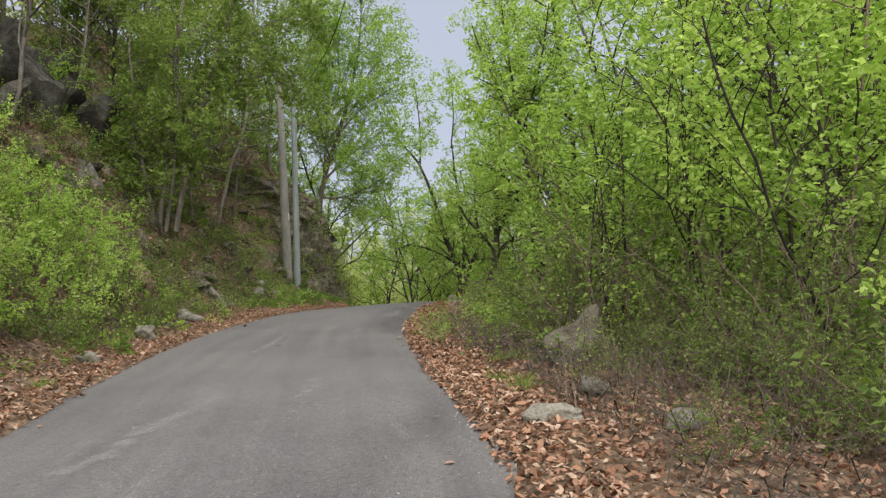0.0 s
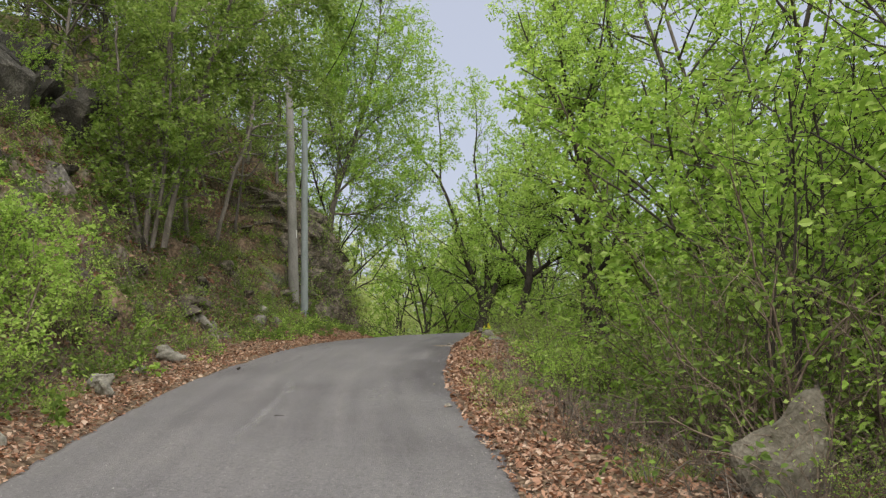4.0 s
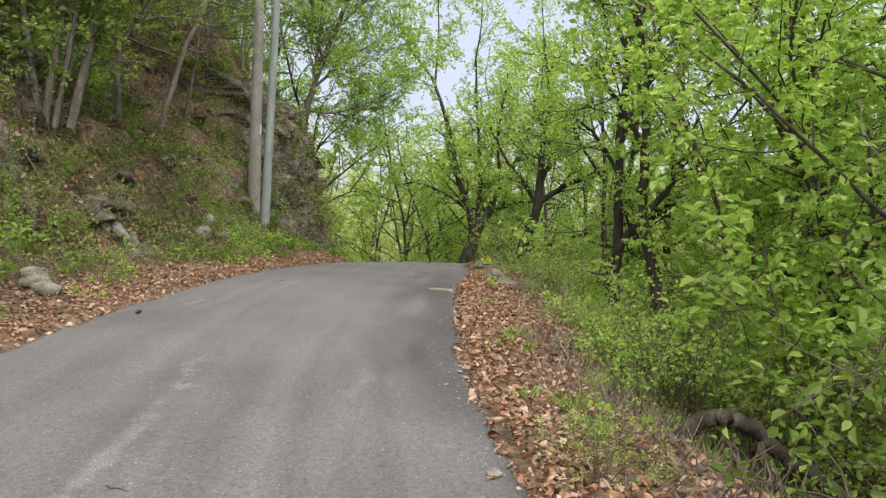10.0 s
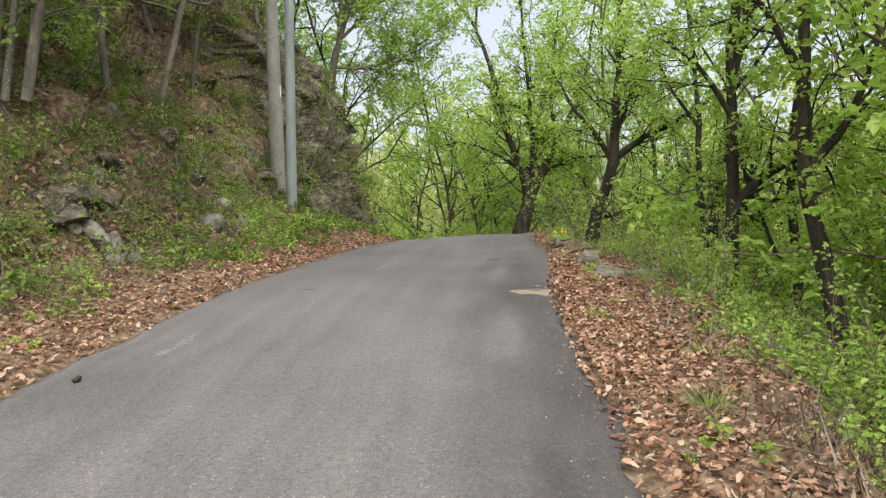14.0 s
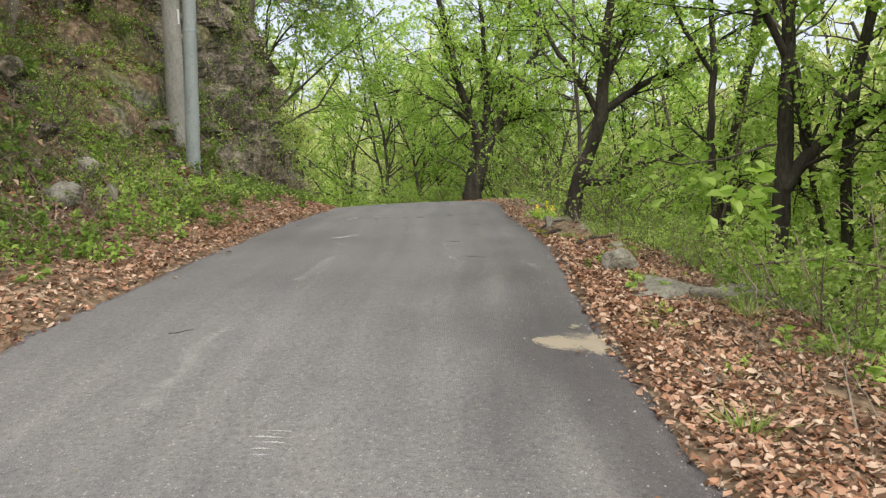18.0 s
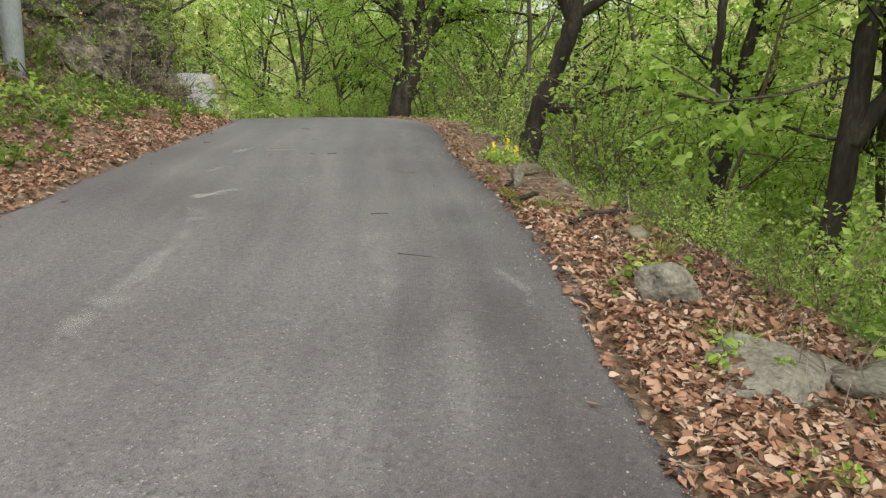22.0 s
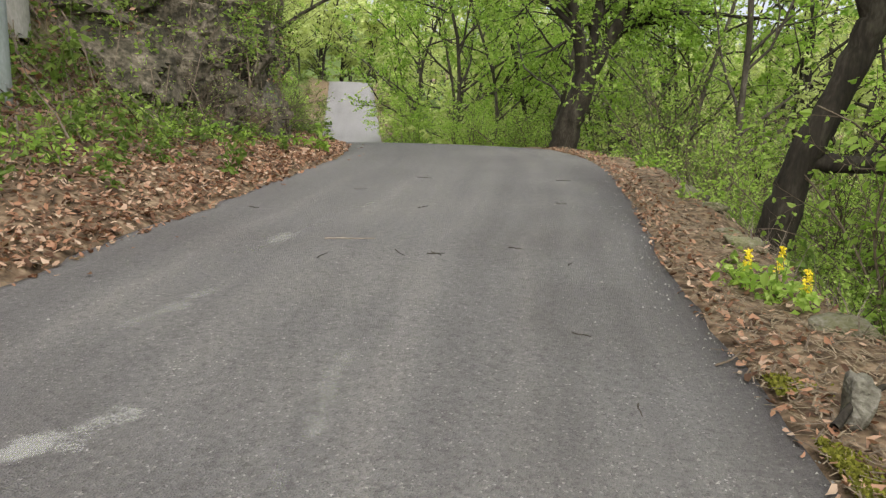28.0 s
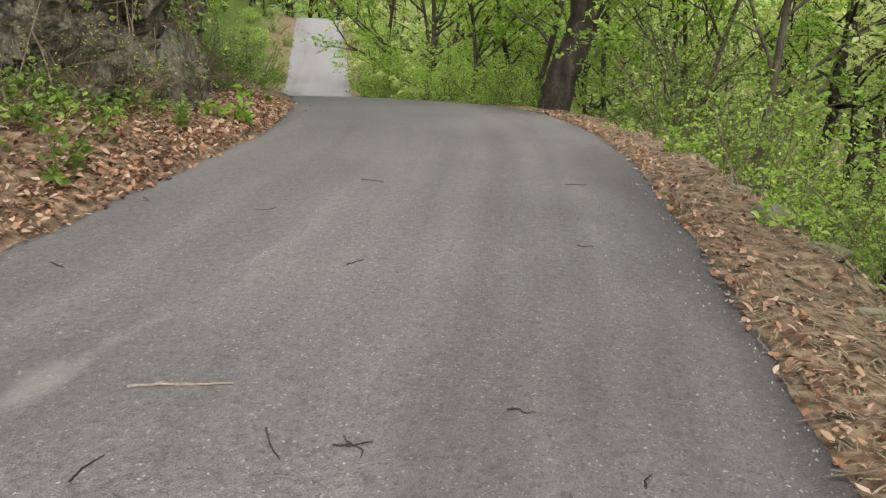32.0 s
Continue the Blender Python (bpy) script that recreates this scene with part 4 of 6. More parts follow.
scatter(herb, 46, 15, 30, "R", 0.3, 2.2, 0.3, 0.7, 0.2, sink=0.02)
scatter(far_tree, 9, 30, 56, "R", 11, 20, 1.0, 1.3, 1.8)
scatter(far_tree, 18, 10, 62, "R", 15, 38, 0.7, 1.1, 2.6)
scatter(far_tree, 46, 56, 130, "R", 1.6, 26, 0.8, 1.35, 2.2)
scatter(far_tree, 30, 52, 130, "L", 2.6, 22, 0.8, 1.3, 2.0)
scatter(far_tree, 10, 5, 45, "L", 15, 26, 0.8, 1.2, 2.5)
scatter(low_bush, 22, 50, 105, "R", 0.4, 3, 0.8, 1.6, 0.8)
scatter(low_bush, 16, 60, 105, "L", 0.4, 3, 0.8, 1.6, 0.8)
scatter(far_tree, 16, 110, 135, "L", -9, 12, 1.2, 1.6, 2.0)
scatter(far_tree, 9, 70, 108, "L", 3, 9, 1.1, 1.4, 1.8)
scatter(tall_airy, 5, 50, 66, "L", 3.2, 6.5, 1.0, 1.3, 1.4, 4, 6)


# woodland carrying on across the ravine
far_r = np.random.RandomState(61)
for i in range(16):
    y = far_r.uniform(-6, 30)
    put(far_tree[i % 4], float(EDGE_R(y)) + far_r.uniform(11, 30), y, far_r.uniform(0, 360), far_r.uniform(0.7, 1.05), 0.15)
# low stems with fresh leaves on the verge
for i, y in enumerate((12.6, 14.3)):
    put(thicket[i % 3], float(EDGE_R(y)) + 0.3 + 0.3 * (i * 0.37 % 1), y, 97 * i, 0.16 + 0.1 * (i * 0.61 % 1), 0.05, (0, 4))
# bushes along the far stretch of the lane
for i in range(10):
    y = 57 + 4.3 * i
    put(bush[i % 3], float(EDGE_R(y)) + 0.9 + 1.1 * (i * 0.37 % 1) * 2, y, 77 * i, 0.9 + 0.7 * (i * 0.61 % 1), 0.1, (0, 0))
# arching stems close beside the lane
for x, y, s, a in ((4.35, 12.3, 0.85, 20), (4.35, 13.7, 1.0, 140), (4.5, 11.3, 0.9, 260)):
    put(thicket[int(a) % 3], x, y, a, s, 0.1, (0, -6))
# two taller saplings that fill the sky over the verge
for x, y, s in ((9.0, 20.6, 1.5), (8.2, 24.0, 1.5)):
    put(sapling[1], x, y, 40 * y + 180, s, 0.15, (3, -3))


# dark slender stems behind the boulder
SLIM = [(10, 0.09, 0.03, 9, 0.7, 0.3, 6, 0, 0.45), (5, 0.18, 0.02, 5, 0.8, 0.2, 4, 3, 0.5), (3, 0.2, 0.0, 3, 0.7, 0.15, 3, 8, 0.5), (2, 0.2, -0.02, 0, 0.6, 0, 0, 20, 0)]
slim_tree = tall_tree(61, 5.6, 0.042, 0.08, BARK_DARK, LEAF_SPRING, "clump of slender dark stems in fresh leaf behind the boulder", stems=4, tilt=0.07, spec=SLIM, split=False, fine=True)
for i, (x, y, turn, sc_) in enumerate(((5.7, 10.3, 0, 1.0), (4.75, 11.4, 75, 0.8), (6.0, 12.6, 330, 1.0), (6.9, 9.8, 225, 1.0))):
    put(slim_tree, x, y, turn, sc_, 0.1, (2, -2), first=i == 0)
for i, (x, y, sc_) in enumerate(((4.7, 12.4, 1.15), (5.4, 13.6, 1.2), (5.7, 15.4, 1.2), (5.0, 11.2, 1.1))):
    put(bramble[i % 2], x, y, 130 * i, sc_, 0.1, (0, -10))
for i, (x, y, sc_) in enumerate(((5.7, 5.5, 1.3), (6.3, 6.6, 1.5), (5.3, 4.5, 1.0), (6.8, 5.2, 1.5))):
    put(low_bush[i % 3], x, y, 80 * i, sc_, 0.1)
put(thicket[1], 4.3, 9.75, 30, 0.2, 0.05)
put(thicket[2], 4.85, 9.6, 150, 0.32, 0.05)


# ---- utility poles ----
def pole(name, x, y, h, r0, r1, mat, label, lean=(0, 0)):
    ob = new(name)
    ob.matrix_basis = pose(x, y, float(height(x, y)) - 0.3, lean[0], lean[1], 0)
    tagged(ob, label, "utility pole")
    w = Wood(1)
    w.tube([(0, 0, h * i / 12) for i in range(13)], [r0 + (r1 - r0) * i / 12 for i in range(13)], 24)
    smooth(part("shaft", w.wood(), mat, ob))
    return ob


def band(ob, z, r, mat, name="band"):
    w = Wood(2)
    w.tube([(0, 0, z), (0, 0, z + 0.004), (0, 0, z + 0.05), (0, 0, z + 0.054)], [r, r + 0.008, r + 0.008, r], 24)
    part(name, w.wood(), mat, ob)


big_pole = pole("concrete_utility_pole", -5.98, 37.0, 11, 0.225, 0.14, CONCRETE, "tall tapered grey concrete utility pole on the bank")
for z in (4.6, 7.2):
    band(big_pole, z, 0.225 - 0.085 * z / 11, STEEL)
thin_pole = pole("steel_utility_pole", -5.22, 35.5, 9, 0.155, 0.12, STEEL, "slim galvanised steel pole beside the concrete pole", (0, 1.5))
band(thin_pole, 3.4, 0.142, STEEL)

# pale number strip on the concrete pole
strip = bmesh.new()
bmesh.ops.create_cube(strip, size=1.0, matrix=Matrix.Translation((0.19, -0.075, 3.0)) @ Matrix.Rotation(radians(-22), 4, "Z") @ Matrix.Diagonal((0.012, 0.05, 0.34, 1)))
strip_me = bpy.data.meshes.new("number_strip")
strip.to_mesh(strip_me)
strip.free()
PALE_PAINT = rough_mat("pale_paint", [(0.3, (0.5, 0.5, 0.48)), (0.7, (0.7, 0.7, 0.68))], 8, 60, 0.6, 0.1, 0.002)
strip_me.materials.append(PALE_PAINT)
strip_ob = new("number_strip", strip_me)
strip_ob.parent = big_pole
tagged(strip_ob, "faded white strip fixed to the pole")

# overhead cable from the pole towards the lane behind
cable = Wood(4)
cable.tube(bezier([(-6.0, 37.4, 11.6), (-4.3, 36, 12.4), (-1.6, 30, 13.4), (3, 14, 15.0), (7, -6, 17.5)], 30), [0.02] * 30, 6)
tagged(part("overhead_cable", cable.wood(), BARK_DARK, None), "thin black overhead cable strung from the concrete pole", "cable")


# ---- rocks ----
MOSSY = rough_mat("mossy_stone", [(0.3, (0.06, 0.065, 0.025)), (0.48, (0.13, 0.125, 0.07)), (0.6, (0.17, 0.155, 0.12)), (0.75, (0.28, 0.265, 0.23))], 8, 40, 0.95, 1.0, 0.04, 0.25)

BOULDER = rough_mat("tan_boulder", [(0.3, (0.045, 0.042, 0.024)), (0.46, (0.095, 0.084, 0.064)), (0.58, (0.15, 0.135, 0.105)), (0.74, (0.25, 0.23, 0.19))], 5, 30, 0.95, 1.0, 0.05, 0.1)


def rock(seed, x, y, size, label, tilt=(0, 0, 0), sink=0.25, mat=None, rough=0.28, name="rock", flat=False):
    r = np.random.RandomState(seed)
    bm = bmesh.new()
    bmesh.ops.create_icosphere(bm, subdivisions=4 if max(size) > 0.25 and name == "rock" else 3, radius=1.0)
    off = r.rand(3) * 50
    for k in range(10):
        n = Vector(r.normal(0, 1, 3)).normalized()
        cut = (0.38 if flat else 0.5) + 0.3 * r.rand()
        for v in bm.verts:
            h = v.co.dot(n)
            if h > cut:
                v.co -= n * (h - cut) * (1.0 if flat else 0.88)
    for v in bm.verts:
        p = v.co * 1.6 + Vector(off)
        v.co += v.co.normalized() * (noise.noise(p) * rough + noise.noise(p * 3.1) * rough * 0.35 + noise.noise(p * 8) * rough * 0.12)
        v.co = Vector((v.co.x * size[0], v.co.y * size[1], v.co.z * size[2]))
    me = bpy.data.meshes.new(name)
    bm.to_mesh(me)
    bm.free()
    me.materials.append(mat or ROCK)
    ob = new(name, me) if flat else smooth(new(name, me))
    ob.matrix_basis = pose(x, y, float(height(x, y)) + size[2] * (1 - 2 * sink), *tilt)
    return ob if name == "ledge" else tagged(ob, label, "rock")


rock(1, 4.17, 10.35, (0.52, 0.42, 0.72), "pointed pale grey boulder standing in the leaf litter", (4, 6, 195), 0.3, BOULDER, rough=0.14, flat=True)
rock(2, 3.34, 6.8, (0.26, 0.18, 0.12), "flat grey stone lying in dead leaves", (5, 3, 10))
rock(3, 4.35, 6.6, (0.20, 0.16, 0.13), "small grey stone half buried in dead leaves", (0, 0, 40))
rock(4, 3.9, 8.3, (0.22, 0.18, 0.14), "rounded stone beside the upright boulder", (0, 8, 70))
for i, (dx, dy, s) in enumerate([(0, 0, 0.30), (0.42, -0.15, 0.2), (-0.35, 0.2, 0.24), (0.15, 0.35, 0.34), (-0.1, -0.35, 0.16), (0.62, 0.2, 0.15)]):
    rock(10 + i, -5.85 + dx, 25.6 + dy, (s, s * 0.8, s * 0.85), "pale grey stone in a heap at the foot of the bank", (10 * i, 7 * i, 37 * i), 0.3)
for i, (x, y, s) in enumerate([(-4.47, 20.4, 0.24), (-4.9, 20.9, 0.3), (-3.75, 15.8, 0.2), (-4.05, 16.3, 0.26), (-4.3, 18.2, 0.16), (-5.4, 29.6, 0.34), (-5.1, 30.6, 0.22), (-5.8, 31.4, 0.26), (-3.2, 12.2, 0.18)]):
    rock(20 + i, x, y, (s, s * 0.75, s * 0.7), "grey stone fallen at the foot of the bank", (8 * i, 5 * i, 50 * i), 0.25)
rock(40, 2.12, 27.05, (0.32, 0.26, 0.2), "rounded pale boulder at the lane's edge", (0, 0, 30), 0.4, rough=0.15)
rock(41, 2.3, 25.95, (0.6, 0.46, 0.16), "flat weathered slab bedded in dead leaves", (3, 6, 15), 0.66, rough=0.3, name="rock_slab")
rock(42, 3.05, 25.7, (0.62, 0.34, 0.16), "weathered slab at the top of the ravine", (4, 12, -20), 0.75, rough=0.3, name="rock_slab")
rock(43, 1.9, 30.9, (0.07, 0.10, 0.17), "upright grey stone among twigs at the lane's edge", (0, 14, 25), 0.2)
for i in range(16):
    y = 28.6 + i * 0.85 + rnd.uniform(-0.3, 0.3)
    s = 0.07 + 0.09 * rnd.rand()
    rock(50 + i, float(EDGE_R(y)) + 0.75 + 0.22 * rnd.rand(), y, (s * 1.2, s * 1.5, s * 0.8), "mossy edging stone along the top of the ravine", (0, 0, rnd.uniform(0, 180)), 0.6, MOSSY, rough=0.3)
for i in range(14):
    y, d = rnd.uniform(22, 44), rnd.uniform(4.5, 11)
    s = rnd.uniform(0.2, 0.55)
    rock(90 + i, float(EDGE_R(y)) + d, y, (s * 1.2, s, s * 0.7), "pale stream boulder lying in the ravine", (0, 0, rnd.uniform(0, 180)), 0.3)


# ledge beside the poles; its dark rocks stand in for a hollow's shade
for i, (x, y, up_, s) in enumerate([(-7.3, 37.6, 4.5, 0.75), (-8.0, 37.7, 4.2, 0.5), (-6.75, 37.75, 4.1, 0.4), (-7.3, 38.1, 4.0, 0.5)]):
    o = rock(340 + i, x, y, (s, s * 0.7, s * 0.45), "dark overhanging rock ledge, its colour standing in for a hollow's shade", (5 * i, 12, 20 * i), 0.5, DARK_CLIFF, 0.14, "rock_outcrop", True)
    o.location.z = up_

# low ledges of dark rock breaking through the bank, also painting in shaded gaps
for i in range(34):
    y = rnd.uniform(18, 37.5)
    d, s = float(FOOT(y)) + rnd.uniform(0.3, 4.5), rnd.uniform(0.25, 0.6)
    rock(360 + i, float(EDGE_L(y)) - d, y, (s * 0.7, s * rnd.uniform(1.0, 1.9), s * 0.5), "dark brown ledge of rock in the bank, also standing in for shaded gaps", (rnd.uniform(-8, 8), rnd.uniform(-5, 20), rnd.uniform(-25, 25)), 0.45, CLIFF, 0.16, "rock_outcrop", True)

# dark cliff high behind the slanting trunks
for i in range(22):
    y = 19.0 + 0.62 * i + rnd.uniform(-0.4, 0.4)
    d, s = rnd.uniform(6.6, 9.8), rnd.uniform(0.8, 1.7)
    rock(300 + i, float(EDGE_L(y)) - d, y, (s * 0.6, s, s * rnd.uniform(0.9, 1.5)), "dark grey cliff rock jutting from the upper bank", (rnd.uniform(-10, 10), rnd.uniform(5, 30), rnd.uniform(-30, 30)), 0.42, DARK_CLIFF, 0.14, "rock_outcrop", True)

# broken rock face of the nose and outcrops on the bank
r_ = np.random.RandomState(9)
fy, fz = np.meshgrid(np.arange(37.6, 47.6, 0.07), np.arange(-0.3, 6.4, 0.07), indexing="ij")
seed_y, seed_z = r_.uniform(37.4, 47.8, 190), r_.uniform(-0.4, 6.6, 190)
far_ = (fy[..., None] - seed_y) ** 2 + ((fz[..., None] - seed_z) * 1.15) ** 2 + 0.25 * lumps(fy[..., None] + seed_y, fz[..., None] + seed_z, 0.7)
near_ = far_.argmin(-1)
facet = r_.normal(0, 0.11, 190)[near_] + r_.normal(0, 0.48, 190)[near_] * (fy - seed_y[near_]) + r_.normal(0, 0.42, 190)[near_] * (fz - seed_z[near_])
facet = np.clip(facet, -0.35, 0.5) + 0.20 * lumps(fy, fz, 0.45) + 0.30 * lumps(fy + 7, fz, 2.2)
sink_ = np.clip((np.abs(fy - 42.5) - 4.0) / 1.0, 0, 1) * 0.5 + np.clip((fz - 5.4) / 1.0, 0, 1) * 0.6
fx = EDGE_L(fy) - FOOT(fy) - np.maximum(fz, 0) / np.maximum(STEEP(fy), 1.3) + 0.22 + facet - sink_
cliff = new("cliff")
tagged(cliff, "fractured brown rock cliff of the steep nose beside the lane", "cliff")
face = part("face", (np.stack([fx, fy, fz + ROAD_Z(fy) + FOOT(fy) * TOE(fy)], -1).reshape(-1, 3), grid_faces(*fx.shape)), CLIFF, cliff)
for i in range(40):
    if i < 18:
        y, up_ = rnd.uniform(38.4, 45.0), rnd.uniform(0.0, 4.8)
        d = float(FOOT(y)) + up_ / float(STEEP(y)) + rnd.uniform(0.0, 0.2)
        s = rnd.uniform(0.25, 0.6)
        turn = (rnd.uniform(-14, 14), rnd.uniform(8, 26), rnd.uniform(-25, 25))
        size = (s * 0.45, s * rnd.uniform(0.8, 1.5), s * rnd.uniform(0.5, 1.0))
    else:
        y, d, s = rnd.uniform(9, 37), rnd.uniform(3.0, 6.5), rnd.uniform(0.2, 0.55)
        turn, size = (rnd.uniform(-30, 30), rnd.uniform(-30, 30), rnd.uniform(0, 180)), (s * 0.75, s * 1.1, s * 0.8)
    x = float(EDGE_L(y)) - d
    o = rock(160 + i, x, y, size, "angular brown rock jutting from the steep bank", turn, 0.5, CLIFF, 0.10, "rock_outcrop" if i >= 18 else "ledge", True)
    if i < 18:
        o.parent = cliff


# leafy clumps and hanging dead stems rooted in the cliff
cr_ = np.random.RandomState(19)
face_at = np.stack([fx, fy, fz + ROAD_Z(fy) + FOOT(fy) * TOE(fy)], -1)
def on_face(n, lo, hi, keep):
    iy, iz = cr_.randint(4, fx.shape[0] - 8, n), cr_.randint(int((lo + 0.3) / 0.07), int((hi + 0.3) / 0.07), n)
    p_ = face_at[iy, iz]
    return p_[lumps(p_[:, 1] * 1.3 + 5, p_[:, 2] * 0.8, 1.5) + 0.5 * lumps(p_[:, 1], p_[:, 2] + 30, 0.5) > keep]


for n, keep, size, mat, lab in ((1900, 0.06, 0.075, LEAF_MID, "dull green creepers clinging to the cliff"), (700, 0.24, 0.075, LEAF_SPRING, "bright green seedlings growing from cracks in the cliff"), (300, 0.1, 0.07, LEAF_DRY, "dead brown leaves caught on the cliff")):
    clump = on_face(n, 0.0, 6.2, keep)
    clump = np.repeat(clump, 14, 0) + cr_.normal(0, 1, (len(clump) * 14, 3)) * (0.08, 0.17, 0.14) + (0.13, 0, 0)
    tagged(part("ground_cover", leaf_cloud(cr_, clump, cr_.normal(0, 0.5, clump.shape) + (0.5, -0.3, 0.1), size, 0.5, 0.15, 0.28), mat, None), lab, "undergrowth", kind="stuff")
hang = Wood(23, False)
for p_ in on_face(300, 0.5, 6.2, -0.1):
    l_, k_ = cr_.uniform(0.3, 1.1), cr_.normal(0, 0.8)
    out_ = cr_.uniform(0.05, 0.3)
    hang.tube([p_, p_ + (out_, k_ * 0.3 * l_ - 0.05, 0.05), p_ + (out_ * 1.3, k_ * l_ * 0.7 - 0.08, -0.45 * l_), p_ + (out_ * 1.1, k_ * l_ - 0.1, -l_)], [0.009, 0.008, 0.006, 0.003], 3)
tagged(part("dead_twigs", hang.wood(), TWIG, None), "dead brown stems and roots hanging down the cliff", "debris", kind="stuff")


# ---- branches and twigs lying about ----
def stick(name, pts, r0, r1, label, mat=TWIG, category="stick", sides=7):
    base = np.array(pts[0], float)
    w = Wood(int(abs(base[0] * 100)) + 7, False)
    line = bezier(np.array(pts) - base, 6 * len(pts))
    line[1:] += w.r.normal(0, r0 * 0.16, line[1:].shape)
    w.tube(line, np.linspace(r0, r1, len(line)), sides)
    ob = smooth(part(name, w.wood(), mat, None))
    ob.matrix_basis = pose(*base)
    return tagged(ob, label, category)


def lay(a, b_, r, lift=0.0):
    """A line on the road between two plan points."""
    out = []
    for u in (0, 0.33, 0.66, 1):
        x, y = a[0] + (b_[0] - a[0]) * u, a[1] + (b_[1] - a[1]) * u
        out.append((x + rnd.normal(0, 0.01), y + rnd.normal(0, 0.012), float(road_top(x, y)) + r * 0.8 + lift))
    return out


PALE_STICK = rough_mat("peeled_stick", [(0.3, (0.13, 0.105, 0.085)), (0.5, (0.22, 0.18, 0.15)), (0.7, (0.34, 0.29, 0.25))], 12, 60, 0.85, 0.3, 0.004)
stick("fallen_limb", [(3.84, 18.7, -0.36), (3.76, 18.7, -0.1), (3.91, 18.75, 0.19), (4.29, 18.85, 0.33), (4.64, 18.9, 0.24), (5.04, 18.8, -0.07), (5.54, 18.5, -0.42), (5.96, 18.2, -0.85)], 0.11, 0.085, "dark arched fallen limb bowed over the verge", BARK_DARK, "branch", 12)
stick("fallen_limb", [(4.7, 18.6, 0.1), (4.75, 18.4, -0.2), (5.0, 18.1, -0.6), (5.3, 17.7, -1.1)], 0.05, 0.035, "dark crooked dead limb in the undergrowth", BARK_DARK, "branch", 8)
stick("stick", lay((-1.16, 33.58), (-0.78, 33.67), 0.007), 0.0075, 0.0045, "pale straight stick lying across the asphalt", PALE_STICK)
stick("stick", lay((-0.97, 33.61), (-0.88, 33.68), 0.005), 0.005, 0.003, "short pale stick resting on a longer one", PALE_STICK)
for a, b_ in [((-0.55, 33.36), (-0.46, 33.18)), ((-0.26, 33.37), (-0.22, 33.3)), ((-0.24, 33.32), (-0.17, 33.24)), ((-0.29, 33.28), (-0.18, 33.31)), ((-1.08, 32.98), (-1.03, 33.14)), ((-2.27, 35.01), (-2.17, 34.94)),
              ((0.33, 33.62), (0.44, 33.61)), ((0.85, 35.9), (0.95, 35.89)), ((0.93, 37.86), (1.12, 37.89)), ((0.77, 33.19), (0.81, 33.26)), ((0.7, 31.72), (0.81, 31.71)), ((0.93, 30.87), (0.94, 30.75)),
              ((0.35, 28.0), (0.62, 27.9)), ((-0.71, 13.87), (-0.58, 13.84)), ((-1.5, 36.4), (-1.35, 36.45)), ((-2.2, 24.4), (-2.05, 24.5)), ((0.2, 29.3), (0.36, 29.32)), ((-0.9, 37.6), (-0.7, 37.55)), ((2.0, 4.6), (2.12, 4.62)), ((-0.6, 35.2), (-0.5, 35.3))]:
    stick("twig", lay(a, b_, 0.004), 0.0045, 0.0025, "small dark twig dropped on the asphalt", BARK_DARK, "twig", 5)
stick("stick", [(1.42, 31.42, 1.585), (1.5, 31.46, 1.6), (1.58, 31.56, 1.61)], 0.007, 0.004, "forked brown stick at the lane's edge", TWIG)
stick("stick", [(1.62, 29.95, 1.58), (1.8, 30.0, 1.62), (1.95, 30.1, 1.64)], 0.03, 0.025, "short thick dead branch at the lane's edge", BARK_DARK)
stick("stick", [(1.75, 30.75, 1.6), (1.95, 30.95, 1.68), (2.2, 31.1, 1.7)], 0.022, 0.012, "dead branch leaning on a stone at the lane's edge", BARK_DARK)
stick("stick", [(2.0, 29.0, 1.55), (2.3, 29.3, 1.6), (2.7, 29.4, 1.6)], 0.03, 0.02, "dead branch lying on the verge", BARK_DARK)
for i in range(26):
    y = rnd.uniform(10, 42)
    left_ = rnd.rand() < 0.5
    d = rnd.uniform(0.4, 2.3)
    x = float(EDGE_L(y)) - d if left_ else float(EDGE_R(y)) + d * 0.8
    a = rnd.uniform(0, 3.1)
    l = rnd.uniform(0.15, 0.45)
    pts = [(x + l * q * math.cos(a), y + l * q * math.sin(a), float(height(x + l * q * math.cos(a), y + l * q * math.sin(a))) + 0.035) for q in (-1, -0.3, 0.4, 1)]
    stick("stick", pts, rnd.uniform(0.006, 0.014), 0.004, "dry brown stick among fallen leaves", TWIG)

o = rock(151, 2.06, 28.43, (0.055, 0.045, 0.035), "crumpled scrap of white paper lying in dead leaves", (20, 10, 30), 0.2, PALE_PAINT, 0.5, "paper_scrap", True)

# small stones and a dark cone on the road
for i, (x, y, s) in enumerate([(1.06, 24.45, 0.05), (1.41, 14.39, 0.055), (1.1, 16.6, 0.03), (-1.9, 22.0, 0.02), (0.2, 20.2, 0.018)]):
    o = rock(140 + i, x, y, (s, s * 0.8, s * 0.55), "small dark stone lying on the asphalt edge", (0, 0, 40 * i), 0.1, name="stone")
    o.location.z = float(road_top(x, y)) + s * 0.3
o = rock(150, -3.1, 20.1, (0.045, 0.04, 0.035), "dark fallen cone lying on the asphalt", (0, 0, 0), 0.1, BARK_DARK, 0.4, "pine_cone")
o.location.z = float(road_top(-3.1, 20.1)) + 0.025


